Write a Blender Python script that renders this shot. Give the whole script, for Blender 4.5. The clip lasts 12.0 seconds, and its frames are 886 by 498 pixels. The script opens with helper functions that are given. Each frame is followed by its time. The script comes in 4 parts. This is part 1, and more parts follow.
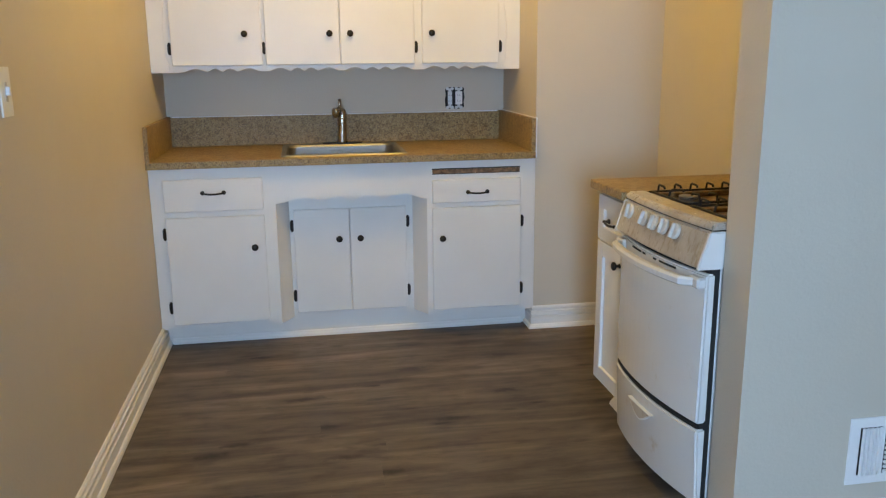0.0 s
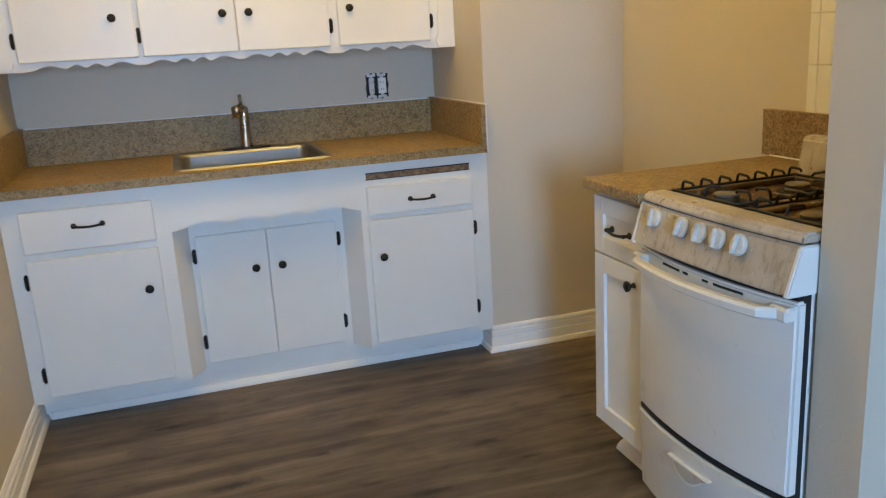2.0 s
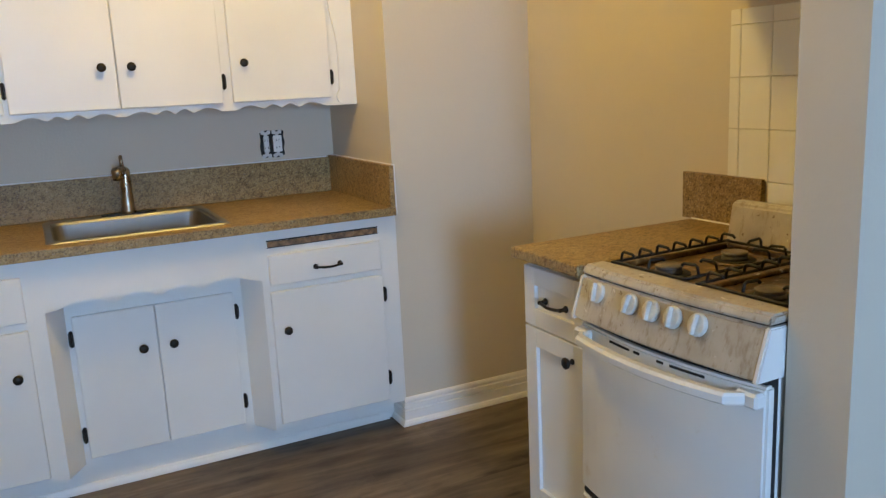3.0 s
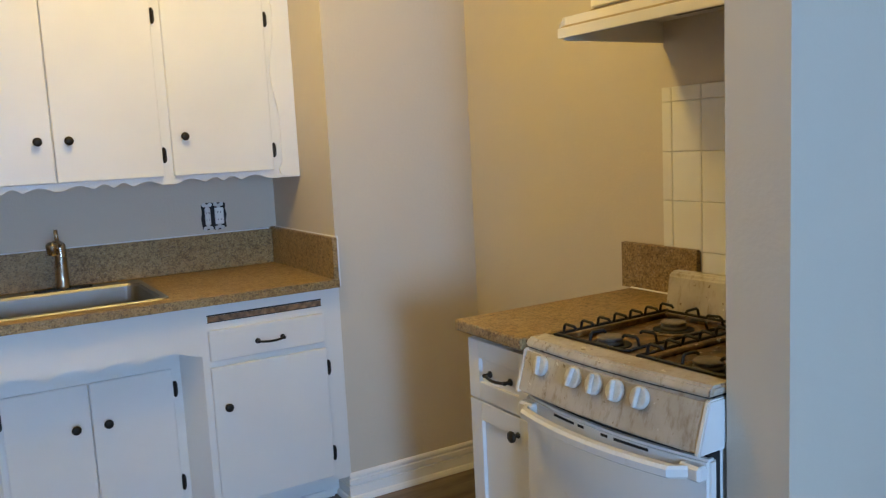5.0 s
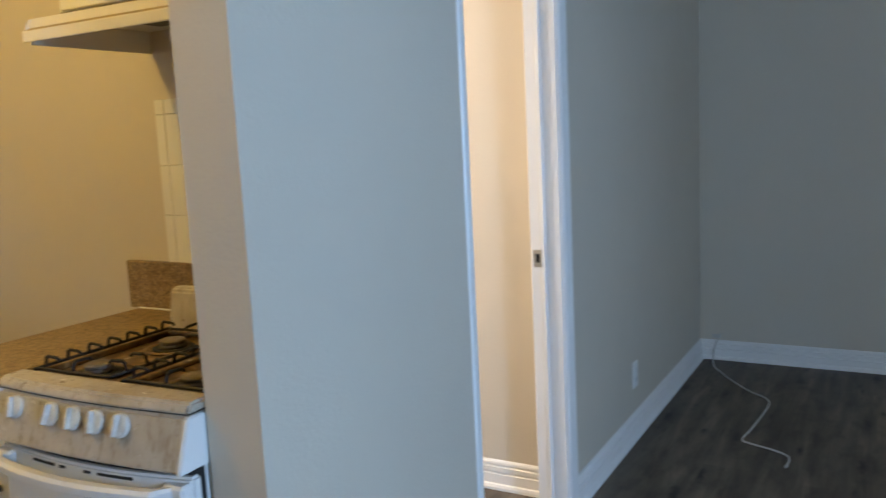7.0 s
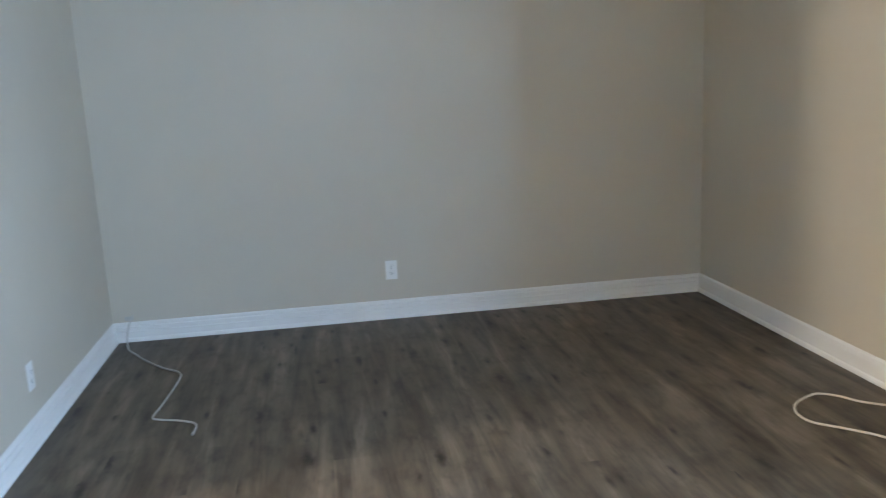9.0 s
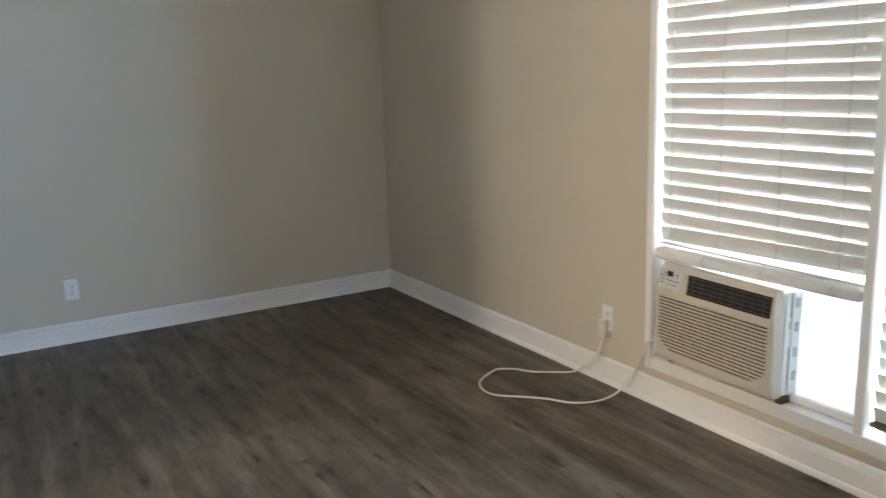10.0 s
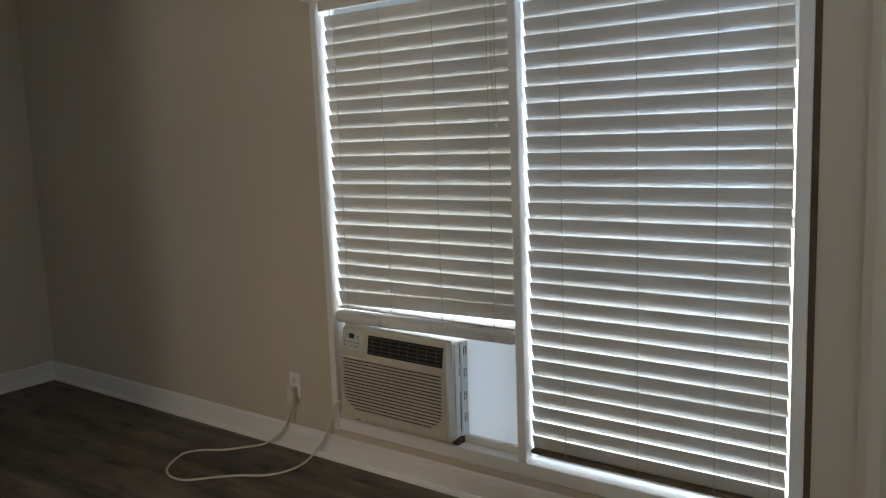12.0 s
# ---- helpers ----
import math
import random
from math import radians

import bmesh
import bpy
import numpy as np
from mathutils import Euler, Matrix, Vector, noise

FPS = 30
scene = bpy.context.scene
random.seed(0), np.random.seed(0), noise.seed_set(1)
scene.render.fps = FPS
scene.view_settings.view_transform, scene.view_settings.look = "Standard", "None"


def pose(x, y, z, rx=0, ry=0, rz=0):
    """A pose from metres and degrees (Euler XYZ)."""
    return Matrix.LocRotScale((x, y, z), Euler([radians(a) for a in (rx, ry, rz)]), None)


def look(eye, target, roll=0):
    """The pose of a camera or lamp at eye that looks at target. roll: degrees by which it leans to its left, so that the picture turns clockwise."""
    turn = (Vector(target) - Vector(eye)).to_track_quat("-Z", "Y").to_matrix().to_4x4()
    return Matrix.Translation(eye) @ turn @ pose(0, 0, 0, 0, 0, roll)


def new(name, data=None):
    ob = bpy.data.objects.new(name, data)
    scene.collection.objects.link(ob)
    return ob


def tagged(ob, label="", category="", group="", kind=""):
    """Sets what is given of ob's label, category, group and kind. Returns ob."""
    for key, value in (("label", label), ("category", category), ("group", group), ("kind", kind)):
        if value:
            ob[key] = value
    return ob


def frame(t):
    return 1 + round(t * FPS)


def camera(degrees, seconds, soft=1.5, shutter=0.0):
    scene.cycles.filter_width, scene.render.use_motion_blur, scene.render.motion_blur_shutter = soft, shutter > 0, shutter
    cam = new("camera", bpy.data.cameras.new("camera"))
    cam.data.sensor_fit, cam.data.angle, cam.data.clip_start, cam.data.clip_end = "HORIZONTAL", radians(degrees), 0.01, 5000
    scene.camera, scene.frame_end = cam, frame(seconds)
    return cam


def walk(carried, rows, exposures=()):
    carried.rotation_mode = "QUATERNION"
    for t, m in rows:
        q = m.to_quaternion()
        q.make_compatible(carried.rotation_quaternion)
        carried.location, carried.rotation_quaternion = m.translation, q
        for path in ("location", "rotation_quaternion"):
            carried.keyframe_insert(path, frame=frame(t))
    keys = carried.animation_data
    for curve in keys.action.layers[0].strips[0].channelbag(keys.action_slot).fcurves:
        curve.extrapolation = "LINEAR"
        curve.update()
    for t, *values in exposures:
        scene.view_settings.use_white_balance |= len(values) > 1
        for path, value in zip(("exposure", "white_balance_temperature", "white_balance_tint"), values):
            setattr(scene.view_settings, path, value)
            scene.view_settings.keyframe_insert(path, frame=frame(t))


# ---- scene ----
cam = camera(57.1, 12.0, soft=1.2, shutter=0.25)
PATH = [
    (0, (0.412, 0.521, 1.369), (0.734, 2.441, 0.91), -0.6),
    (0.5, (0.374, 0.694, 1.362), (0.73, 2.601, 0.878), -1.1),
    (1, (0.304, 0.885, 1.38), (0.69, 2.783, 0.882), -1.9),
    (1.5, (0.302, 1.051, 1.34), (0.758, 2.93, 0.828), -2.8),
    (2, (0.334, 1.257, 1.338), (0.913, 3.106, 0.841), -3.3),
    (2.5, (0.302, 1.43, 1.356), (1.03, 3.233, 0.885), -3.2),
    (3, (0.285, 1.499, 1.388), (1.159, 3.251, 0.981), -2.8),
    (5, (0.292, 1.496, 1.415), (1.302, 3.203, 1.156), -2.9),
    (5.5, (0.307, 1.475, 1.408), (1.442, 3.102, 1.158), -2.9),
    (6, (0.34, 1.47, 1.397), (1.676, 2.938, 1.15), -2.9),
    (6.5, (0.388, 1.431, 1.403), (1.922, 2.687, 1.141), -3.1),
    (7, (0.445, 1.376, 1.404), (2.167, 2.353, 1.126), -2.8),
    (7.5, (0.496, 1.275, 1.416), (2.356, 1.945, 1.112), -2.5),
    (9.5, (0.441, 1.14, 1.419), (2.29, 0.503, 0.997), -2.5),
    (10, (0.41, 1.171, 1.429), (2.1, 0.188, 1.008), -2.0),
    (10.5, (0.394, 1.186, 1.434), (1.909, -0.06, 1.044), -2.0),
    (11, (0.353, 1.229, 1.448), (1.709, -0.201, 1.107), -2.2),
    (11.5, (0.349, 1.233, 1.449), (1.582, -0.312, 1.144), -2.3),
    (12, (0.353, 1.229, 1.448), (1.545, -0.352, 1.164), -2.2),
]
EXPOSURES = [(0.0, -0.42, 7450, 13), (0.5, -0.40, 7000, 12), (1.5, -0.36, 7000, 12), (3.0, -0.44, 6750, 12), (5.0, -0.57, 6300, 12), (6.0, -0.58, 6200, 10), (6.5, -0.64, 6350, 10), (7.0, -0.56, 6900, 12), (7.5, -0.36, 7000, 12), (9.5, 0.80, 7250, 13), (10.0, 0.40, 7350, 13), (10.5, -0.12, 7400, 13), (11.2, -0.80, 7550, 14), (12.0, -1.12, 7600, 14)]
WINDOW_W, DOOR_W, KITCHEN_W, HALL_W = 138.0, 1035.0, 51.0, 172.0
walk(cam, [(t, look(eye, target, roll)) for t, eye, target, roll in PATH], EXPOSURES)

# ---- light ----
world = bpy.data.worlds.new("sky")
scene.world = world
world.use_nodes = True
wn = world.node_tree.nodes
sky = wn.new("ShaderNodeTexSky")
sky.sky_type = "NISHITA"
sky.sun_disc = False
sky.sun_elevation = radians(50)
sky.sun_rotation = radians(200)
world.node_tree.links.new(sky.outputs[0], wn["Background"].inputs[0])
wn["Background"].inputs[1].default_value = 0.12


def area_lamp(name, m, width, height, power, colour):
    data = bpy.data.lights.new(name, "AREA")
    data.shape, data.size, data.size_y, data.energy, data.color = "RECTANGLE", width, height, power, colour
    ob = new(name, data)
    ob.matrix_world = m
    return ob


def bulb(name, place, power, colour, radius):
    data = bpy.data.lights.new(name, "POINT")
    data.energy, data.color, data.shadow_soft_size = power, colour, radius
    ob = new(name, data)
    ob.location = place
    return ob


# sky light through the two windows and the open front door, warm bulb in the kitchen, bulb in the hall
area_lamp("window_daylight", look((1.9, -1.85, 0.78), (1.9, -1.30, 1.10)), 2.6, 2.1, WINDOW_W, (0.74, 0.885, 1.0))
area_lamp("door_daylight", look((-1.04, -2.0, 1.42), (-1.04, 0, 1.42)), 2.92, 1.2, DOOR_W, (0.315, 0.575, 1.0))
bulb("kitchen_bulb", (0.86, 3.72, 2.50), KITCHEN_W, (1.0, 0.69, 0.155), 0.11)
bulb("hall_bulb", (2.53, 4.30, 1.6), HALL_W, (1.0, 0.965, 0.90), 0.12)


# ---- materials ----
def nodes_of(name):
    m = bpy.data.materials.new(name)
    m.use_nodes = True
    nt = m.node_tree
    return m, nt, nt.nodes["Principled BSDF"]


def add(nt, kind, **values):
    n = nt.nodes.new(kind)
    for key, value in values.items():
        n.inputs[key].default_value = value
    return n


def coords(nt, scale=(1, 1, 1), where="Object", shift=False):
    tc = nt.nodes.new("ShaderNodeTexCoord")
    mp = nt.nodes.new("ShaderNodeMapping")
    mp.inputs["Scale"].default_value = scale
    if where == "Position":
        geo = nt.nodes.new("ShaderNodeNewGeometry")
        nt.links.new(geo.outputs["Position"], mp.inputs["Vector"])
    else:
        nt.links.new(tc.outputs[where], mp.inputs["Vector"])
    if shift:
        info = nt.nodes.new("ShaderNodeObjectInfo")
        mul = nt.nodes.new("ShaderNodeVectorMath")
        mul.operation = "SCALE"
        mul.inputs["Scale"].default_value = 37.0
        comb = nt.nodes.new("ShaderNodeCombineXYZ")
        for i in range(3):
            nt.links.new(info.outputs["Random"], comb.inputs[i])
        nt.links.new(comb.outputs[0], mul.inputs[0])
        nt.links.new(mul.outputs[0], mp.inputs["Location"])
    return mp.outputs["Vector"]


def noise_of(nt, vec, scale, detail=4, rough=0.55):
    n = add(nt, "ShaderNodeTexNoise", Scale=scale, Detail=detail, Roughness=rough)
    nt.links.new(vec, n.inputs["Vector"])
    return n.outputs["Fac"]


def ramp(nt, fac, stops):
    r = nt.nodes.new("ShaderNodeValToRGB")
    e = r.color_ramp.elements
    while len(e) < len(stops):
        e.new(0.5)
    for el, (pos, col) in zip(e, stops):
        el.position, el.color = pos, (*col, 1)
    nt.links.new(fac, r.inputs["Fac"])
    return r.outputs["Color"]


def mixed(nt, fac, a, b, mode="MIX"):
    n = nt.nodes.new("ShaderNodeMix")
    n.data_type, n.blend_type = "RGBA", mode
    for value, sock in ((fac, n.inputs[0]), (a, n.inputs[6]), (b, n.inputs[7])):
        if isinstance(value, bpy.types.NodeSocket):
            nt.links.new(value, sock)
        elif isinstance(value, tuple):
            sock.default_value = (*value, 1)
        else:
            sock.default_value = value
    return n.outputs[2]


def bumped(nt, bsdf, height, strength, distance):
    b = add(nt, "ShaderNodeBump", Strength=strength, Distance=distance)
    nt.links.new(height, b.inputs["Height"])
    nt.links.new(b.outputs["Normal"], bsdf.inputs["Normal"])


def shade(c, k):
    return tuple(min(1.0, v * k) for v in c)


def painted(name, colour, rough, spread=0.05, big=1.3, fine=90.0, bump=0.25, dist=0.002, metal=0.0, worn=0.0, worn_colour=(0.3, 0.2, 0.1), coat=0.0):
    """Paint or plastic: broad tone changes, fine relief, optional worn spots."""
    m, nt, b = nodes_of(name)
    v = coords(nt, where="Position")
    broad = noise_of(nt, v, big, 5)
    col = ramp(nt, broad, [(0.3, shade(colour, 1 - spread)), (0.7, shade(colour, 1 + spread))])
    if worn:
        spots = noise_of(nt, v, 7.0, 8, 0.7)
        mask = ramp(nt, spots, [(0.62 - 0.2 * worn, (0, 0, 0)), (0.78 - 0.2 * worn, (1, 1, 1))])
        col = mixed(nt, mask, col, worn_colour)
    nt.links.new(col, b.inputs["Base Color"])
    tiny = noise_of(nt, v, fine, 3)
    rr = add(nt, "ShaderNodeMapRange", **{"To Min": max(0.02, rough - 0.07), "To Max": min(1, rough + 0.09)})
    nt.links.new(noise_of(nt, v, 9.0, 4), rr.inputs["Value"])
    nt.links.new(rr.outputs[0], b.inputs["Roughness"])
    b.inputs["Metallic"].default_value = metal
    b.inputs["Coat Weight"].default_value = coat
    if bump:
        bumped(nt, b, tiny, bump, dist)
    return m


WALL = painted("wall_paint_greige", (0.585, 0.515, 0.415), 0.55, 0.035, 0.9, 95.0, 0.4, 0.0022)
CEIL = painted("ceiling_paint", (0.78, 0.76, 0.72), 0.8, 0.03, 1.0, 120.0, 0.4, 0.002)
WHITE = painted("cabinet_paint_white", (0.75, 0.735, 0.70), 0.36, 0.045, 2.0, 38.0, 0.2, 0.0015)
TRIM = painted("trim_paint_white", (0.80, 0.78, 0.75), 0.38, 0.03, 2.0, 70.0, 0.12, 0.001)
BRONZE = painted("dark_bronze", (0.022, 0.018, 0.015), 0.38, 0.3, 12.0, 200.0, 0.15, 0.0005, 0.7)
PLASTIC = painted("white_plastic", (0.80, 0.79, 0.76), 0.32, 0.02, 3.0, 200.0, 0.03)
DIRTY = painted("soiled_white_plastic", (0.60, 0.58, 0.53), 0.36, 0.16, 60.0, 160.0, 0.06, 0.0006, 0.0, 0.35, (0.40, 0.32, 0.22))
SLOT = painted("dark_slot", (0.012, 0.011, 0.01), 0.7, 0.2)
METAL = painted("galvanised_metal", (0.55, 0.55, 0.54), 0.38, 0.12, 8.0, 90.0, 0.1, 0.0005, 0.9)
STEEL = painted("stainless_steel", (0.30, 0.29, 0.275), 0.46, 0.08, 6.0, 160.0, 0.08, 0.0004, 1.0)
NICKEL = painted("brushed_nickel", (0.36, 0.30, 0.23), 0.26, 0.08, 9.0, 200.0, 0.08, 0.0004, 1.0)
DULL = painted("dull_aluminium", (0.13, 0.115, 0.095), 0.55, 0.15, 20.0, 120.0, 0.2, 0.0006, 0.5)
WORN = painted("scorched_aluminium", (0.19, 0.155, 0.115), 0.42, 0.3, 40.0, 120.0, 0.2, 0.0006, 0.35)
IRON = painted("black_iron", (0.016, 0.014, 0.013), 0.5, 0.4, 18.0, 160.0, 0.3, 0.0008, 0.3)
ENAMEL = painted("white_enamel", (0.70, 0.69, 0.66), 0.22, 0.03, 3.0, 60.0, 0.03, 0.0008, 0.0, 0.12, (0.55, 0.46, 0.33))
HOODM = painted("hood_enamel", (0.76, 0.72, 0.64), 0.35, 0.04, 3.0, 60.0, 0.06)
HOODTOP = painted("dark_brown_enamel", (0.36, 0.28, 0.165), 0.7, 0.15, 14.0, 90.0, 0.3, 0.001)
TILEM = painted("glazed_tile_cream", (0.78, 0.76, 0.70), 0.14, 0.04, 5.0, 14.0, 0.06, 0.002)
GROUT = painted("grout", (0.64, 0.59, 0.50), 0.85, 0.1, 8.0, 160.0, 0.4)
ACPANEL = painted("pale_grey_plastic", (0.57, 0.575, 0.55), 0.4, 0.03, 6.0)
ACBEIGE = painted("aged_beige_plastic", (0.56, 0.505, 0.415), 0.42, 0.05, 5.0, 200.0, 0.06)
ACMETAL = painted("white_sheet_metal", (0.74, 0.75, 0.74), 0.4, 0.04, 6.0, 160.0, 0.06)
CORD = painted("cream_cord", (0.66, 0.60, 0.50), 0.5, 0.06, 12.0, 200.0, 0.05)
COAX = painted("grey_cable", (0.50, 0.48, 0.44), 0.5, 0.08, 12.0)
STRING = painted("blind_cord", (0.46, 0.44, 0.40), 0.7, 0.05, 12.0)
BOARD = painted("raw_wood_edge", (0.25, 0.13, 0.06), 0.6, 0.6, 55.0, 90.0, 0.4, 0.001)
CAULK = painted("brown_gap", (0.10, 0.065, 0.04), 0.7, 0.3, 12.0, 90.0, 0.3)
GROUND = painted("concrete_walk", (0.42, 0.40, 0.37), 0.85, 0.12, 0.8, 40.0, 0.4, 0.003)


def granite():
    """Speckled stone-look laminate: warm beige ground, dark and pale flecks of two sizes, broad stains."""
    m, nt, b = nodes_of("speckled_beige_counter")
    v = coords(nt, where="Position")
    base = ramp(nt, noise_of(nt, v, 4.0, 6), [(0.3, (0.300, 0.205, 0.088)), (0.7, (0.405, 0.292, 0.134))])
    speck = ramp(nt, noise_of(nt, v, 190.0, 2, 0.6), [(0.34, (0.20, 0.15, 0.11)), (0.45, (0.78, 0.74, 0.68)), (0.58, (0.92, 0.90, 0.86)), (0.70, (1.5, 1.5, 1.5))])
    col = mixed(nt, 0.52, base, speck, "MULTIPLY")
    dark = ramp(nt, noise_of(nt, v, 135.0, 3, 0.65), [(0.38, (0.17, 0.12, 0.085)), (0.49, (0.98, 0.96, 0.94))])
    blotch = ramp(nt, noise_of(nt, v, 38.0, 4, 0.6), [(0.36, (0.66, 0.58, 0.50)), (0.54, (1.05, 1.05, 1.05))])
    col = mixed(nt, 0.7, col, blotch, "MULTIPLY")
    col = mixed(nt, 0.60, col, dark, "MULTIPLY")
    pale = ramp(nt, noise_of(nt, coords(nt, (1, 1, 1.3), "Position"), 105.0, 2, 0.5), [(0.62, (0, 0, 0)), (0.72, (0.3, 0.3, 0.3))])
    col = mixed(nt, pale, col, (0.50, 0.44, 0.35))
    nt.links.new(col, b.inputs["Base Color"])
    b.inputs["Roughness"].default_value = 0.46
    b.inputs["Specular IOR Level"].default_value = 0.3
    bumped(nt, b, noise_of(nt, v, 120.0, 2), 0.12, 0.001)
    return m


def vinyl():
    """Grey-brown wood-look plank: broad streaks, fine grain, smoky patches, dark knots with drawn-out halos, a tone for each plank."""
    m, nt, b = nodes_of("grey_oak_plank")
    info = nt.nodes.new("ShaderNodeObjectInfo")
    wave = add(nt, "ShaderNodeTexNoise", Scale=1.3, Detail=5, Roughness=0.6, Distortion=0.5)
    nt.links.new(coords(nt, (0.8, 8.0, 1.0), "Position"), wave.inputs["Vector"])
    col = ramp(nt, wave.outputs["Fac"], [(0.30, (0.063, 0.047, 0.034)), (0.45, (0.107, 0.082, 0.060)), (0.58, (0.154, 0.119, 0.089)), (0.72, (0.238, 0.190, 0.147))])
    fine = noise_of(nt, coords(nt, (3.0, 60.0, 1.0), "Position"), 2.2, 6, 0.7)
    col = mixed(nt, 0.28, col, ramp(nt, fine, [(0.30, (0.55, 0.54, 0.52)), (0.70, (1.38, 1.37, 1.35))]), "MULTIPLY")
    cloud = noise_of(nt, coords(nt, (4.0, 9.0, 1.0), "Position"), 1.5, 4, 0.6)
    col = mixed(nt, 0.65, col, ramp(nt, cloud, [(0.34, (0.52, 0.50, 0.47)), (0.50, (0.98, 0.98, 0.98)), (0.68, (1.16, 1.16, 1.16))]), "MULTIPLY")
    bend = noise_of(nt, coords(nt, where="Position"), 22.0, 3)
    for size, spread, cut in (((1.7, 6.0, 0.0), 0.34, 0.48), ((3.2, 11.0, 0.0), 0.26, 0.74)):
        vv = nt.nodes.new("ShaderNodeVectorMath")
        vv.operation = "MULTIPLY_ADD"
        vv.inputs[1].default_value = (0.22, 0.22, 0.0)
        nt.links.new(bend, vv.inputs[0])
        nt.links.new(coords(nt, size, "Position", True), vv.inputs[2])
        cells = add(nt, "ShaderNodeTexVoronoi", Scale=1.0, Randomness=1.0)
        cells.voronoi_dimensions = "2D"
        nt.links.new(vv.outputs[0], cells.inputs["Vector"])
        core = ramp(nt, cells.outputs["Distance"], [(0.03, (0.92, 0.92, 0.92)), (0.09, (0.62, 0.62, 0.62)), (0.14, (0.28, 0.28, 0.28)), (spread, (0, 0, 0))])
        sep = nt.nodes.new("ShaderNodeSeparateColor")
        nt.links.new(cells.outputs["Color"], sep.inputs[0])
        some = ramp(nt, sep.outputs[0], [(cut, (0, 0, 0)), (cut + 0.25, (1, 1, 1))])
        col = mixed(nt, mixed(nt, 1.0, core, some, "MULTIPLY"), col, (0.016, 0.012, 0.009))
    tone = ramp(nt, info.outputs["Random"], [(0.0, (0.93, 0.93, 0.93)), (1.0, (1.07, 1.07, 1.07))])
    col = mixed(nt, 1.0, col, tone, "MULTIPLY")
    scuff = noise_of(nt, coords(nt, (5.0, 9.0, 1.0), "Position"), 4.0, 7, 0.7)
    col = mixed(nt, ramp(nt, scuff, [(0.69, (0, 0, 0)), (0.74, (0.30, 0.30, 0.30))]), col, (0.36, 0.34, 0.31))
    nt.links.new(col, b.inputs["Base Color"])
    rr = add(nt, "ShaderNodeMapRange", **{"To Min": 0.38, "To Max": 0.56})
    b.inputs["Specular IOR Level"].default_value = 0.3
    nt.links.new(fine, rr.inputs["Value"])
    nt.links.new(rr.outputs[0], b.inputs["Roughness"])
    bumped(nt, b, fine, 0.14, 0.001)
    return m


def grimy(name, amount):
    """White enamel with burnt-on brown grease: blotches, drips and scratches."""
    m, nt, b = nodes_of(name)
    v = coords(nt, where="Position")
    if amount > 0.6:
        col = ramp(nt, noise_of(nt, v, 15.0, 8, 0.7), [(0.30, (0.010, 0.006, 0.003)), (0.43, (0.066, 0.032, 0.011)), (0.56, (0.175, 0.096, 0.032)), (0.74, (0.43, 0.31, 0.155))])
        chips = ramp(nt, noise_of(nt, v, 34.0, 6, 0.7), [(0.63, (0, 0, 0)), (0.68, (1, 1, 1))])
        col = mixed(nt, chips, col, (0.72, 0.66, 0.54))
    else:
        col = ramp(nt, noise_of(nt, v, 5.0, 7, 0.6), [(0.28, (0.58, 0.55, 0.49)), (0.52, (0.46, 0.41, 0.34)), (0.75, (0.32, 0.26, 0.185))])
        drips = noise_of(nt, coords(nt, (26.0, 26.0, 5.0), "Position"), 2.0, 6, 0.7)
        col = mixed(nt, ramp(nt, drips, [(0.52, (0, 0, 0)), (0.70, (0.8, 0.8, 0.8))]), col, (0.25, 0.175, 0.095))
        specks = ramp(nt, noise_of(nt, v, 62.0, 4, 0.6), [(0.655, (0, 0, 0)), (0.70, (0.9, 0.9, 0.9))])
        col = mixed(nt, specks, col, (0.16, 0.10, 0.055))
        chips = ramp(nt, noise_of(nt, v, 45.0, 5, 0.6), [(0.66, (0, 0, 0)), (0.70, (1, 1, 1))])
        col = mixed(nt, chips, col, (0.76, 0.73, 0.67))
    nt.links.new(col, b.inputs["Base Color"])
    rr = add(nt, "ShaderNodeMapRange", **{"To Min": 0.16, "To Max": 0.50})
    nt.links.new(noise_of(nt, v, 22.0, 5, 0.65), rr.inputs["Value"])
    nt.links.new(rr.outputs[0], b.inputs["Roughness"])
    bumped(nt, b, noise_of(nt, v, 60.0, 4), 0.25, 0.0018)
    return m


def pane_glass():
    m, nt, b = nodes_of("window_glass")
    b.inputs["Base Color"].default_value = (0.95, 0.97, 0.97, 1)
    b.inputs["Roughness"].default_value = 0.02
    b.inputs["Transmission Weight"].default_value = 1.0
    b.inputs["IOR"].default_value = 1.45
    return m


def slat_paint():
    """White faux-wood with fine lengthwise embossed grain."""
    m, nt, b = nodes_of("white_slat")
    grain = noise_of(nt, coords(nt, (3.0, 3.0, 330.0), "Position"), 1.6, 4, 0.65)
    col = ramp(nt, grain, [(0.30, (0.53, 0.52, 0.50)), (0.46, (0.66, 0.65, 0.625)), (0.72, (0.71, 0.70, 0.67))])
    nt.links.new(col, b.inputs["Base Color"])
    b.inputs["Roughness"].default_value = 0.40
    bumped(nt, b, grain, 0.35, 0.0012)
    return m


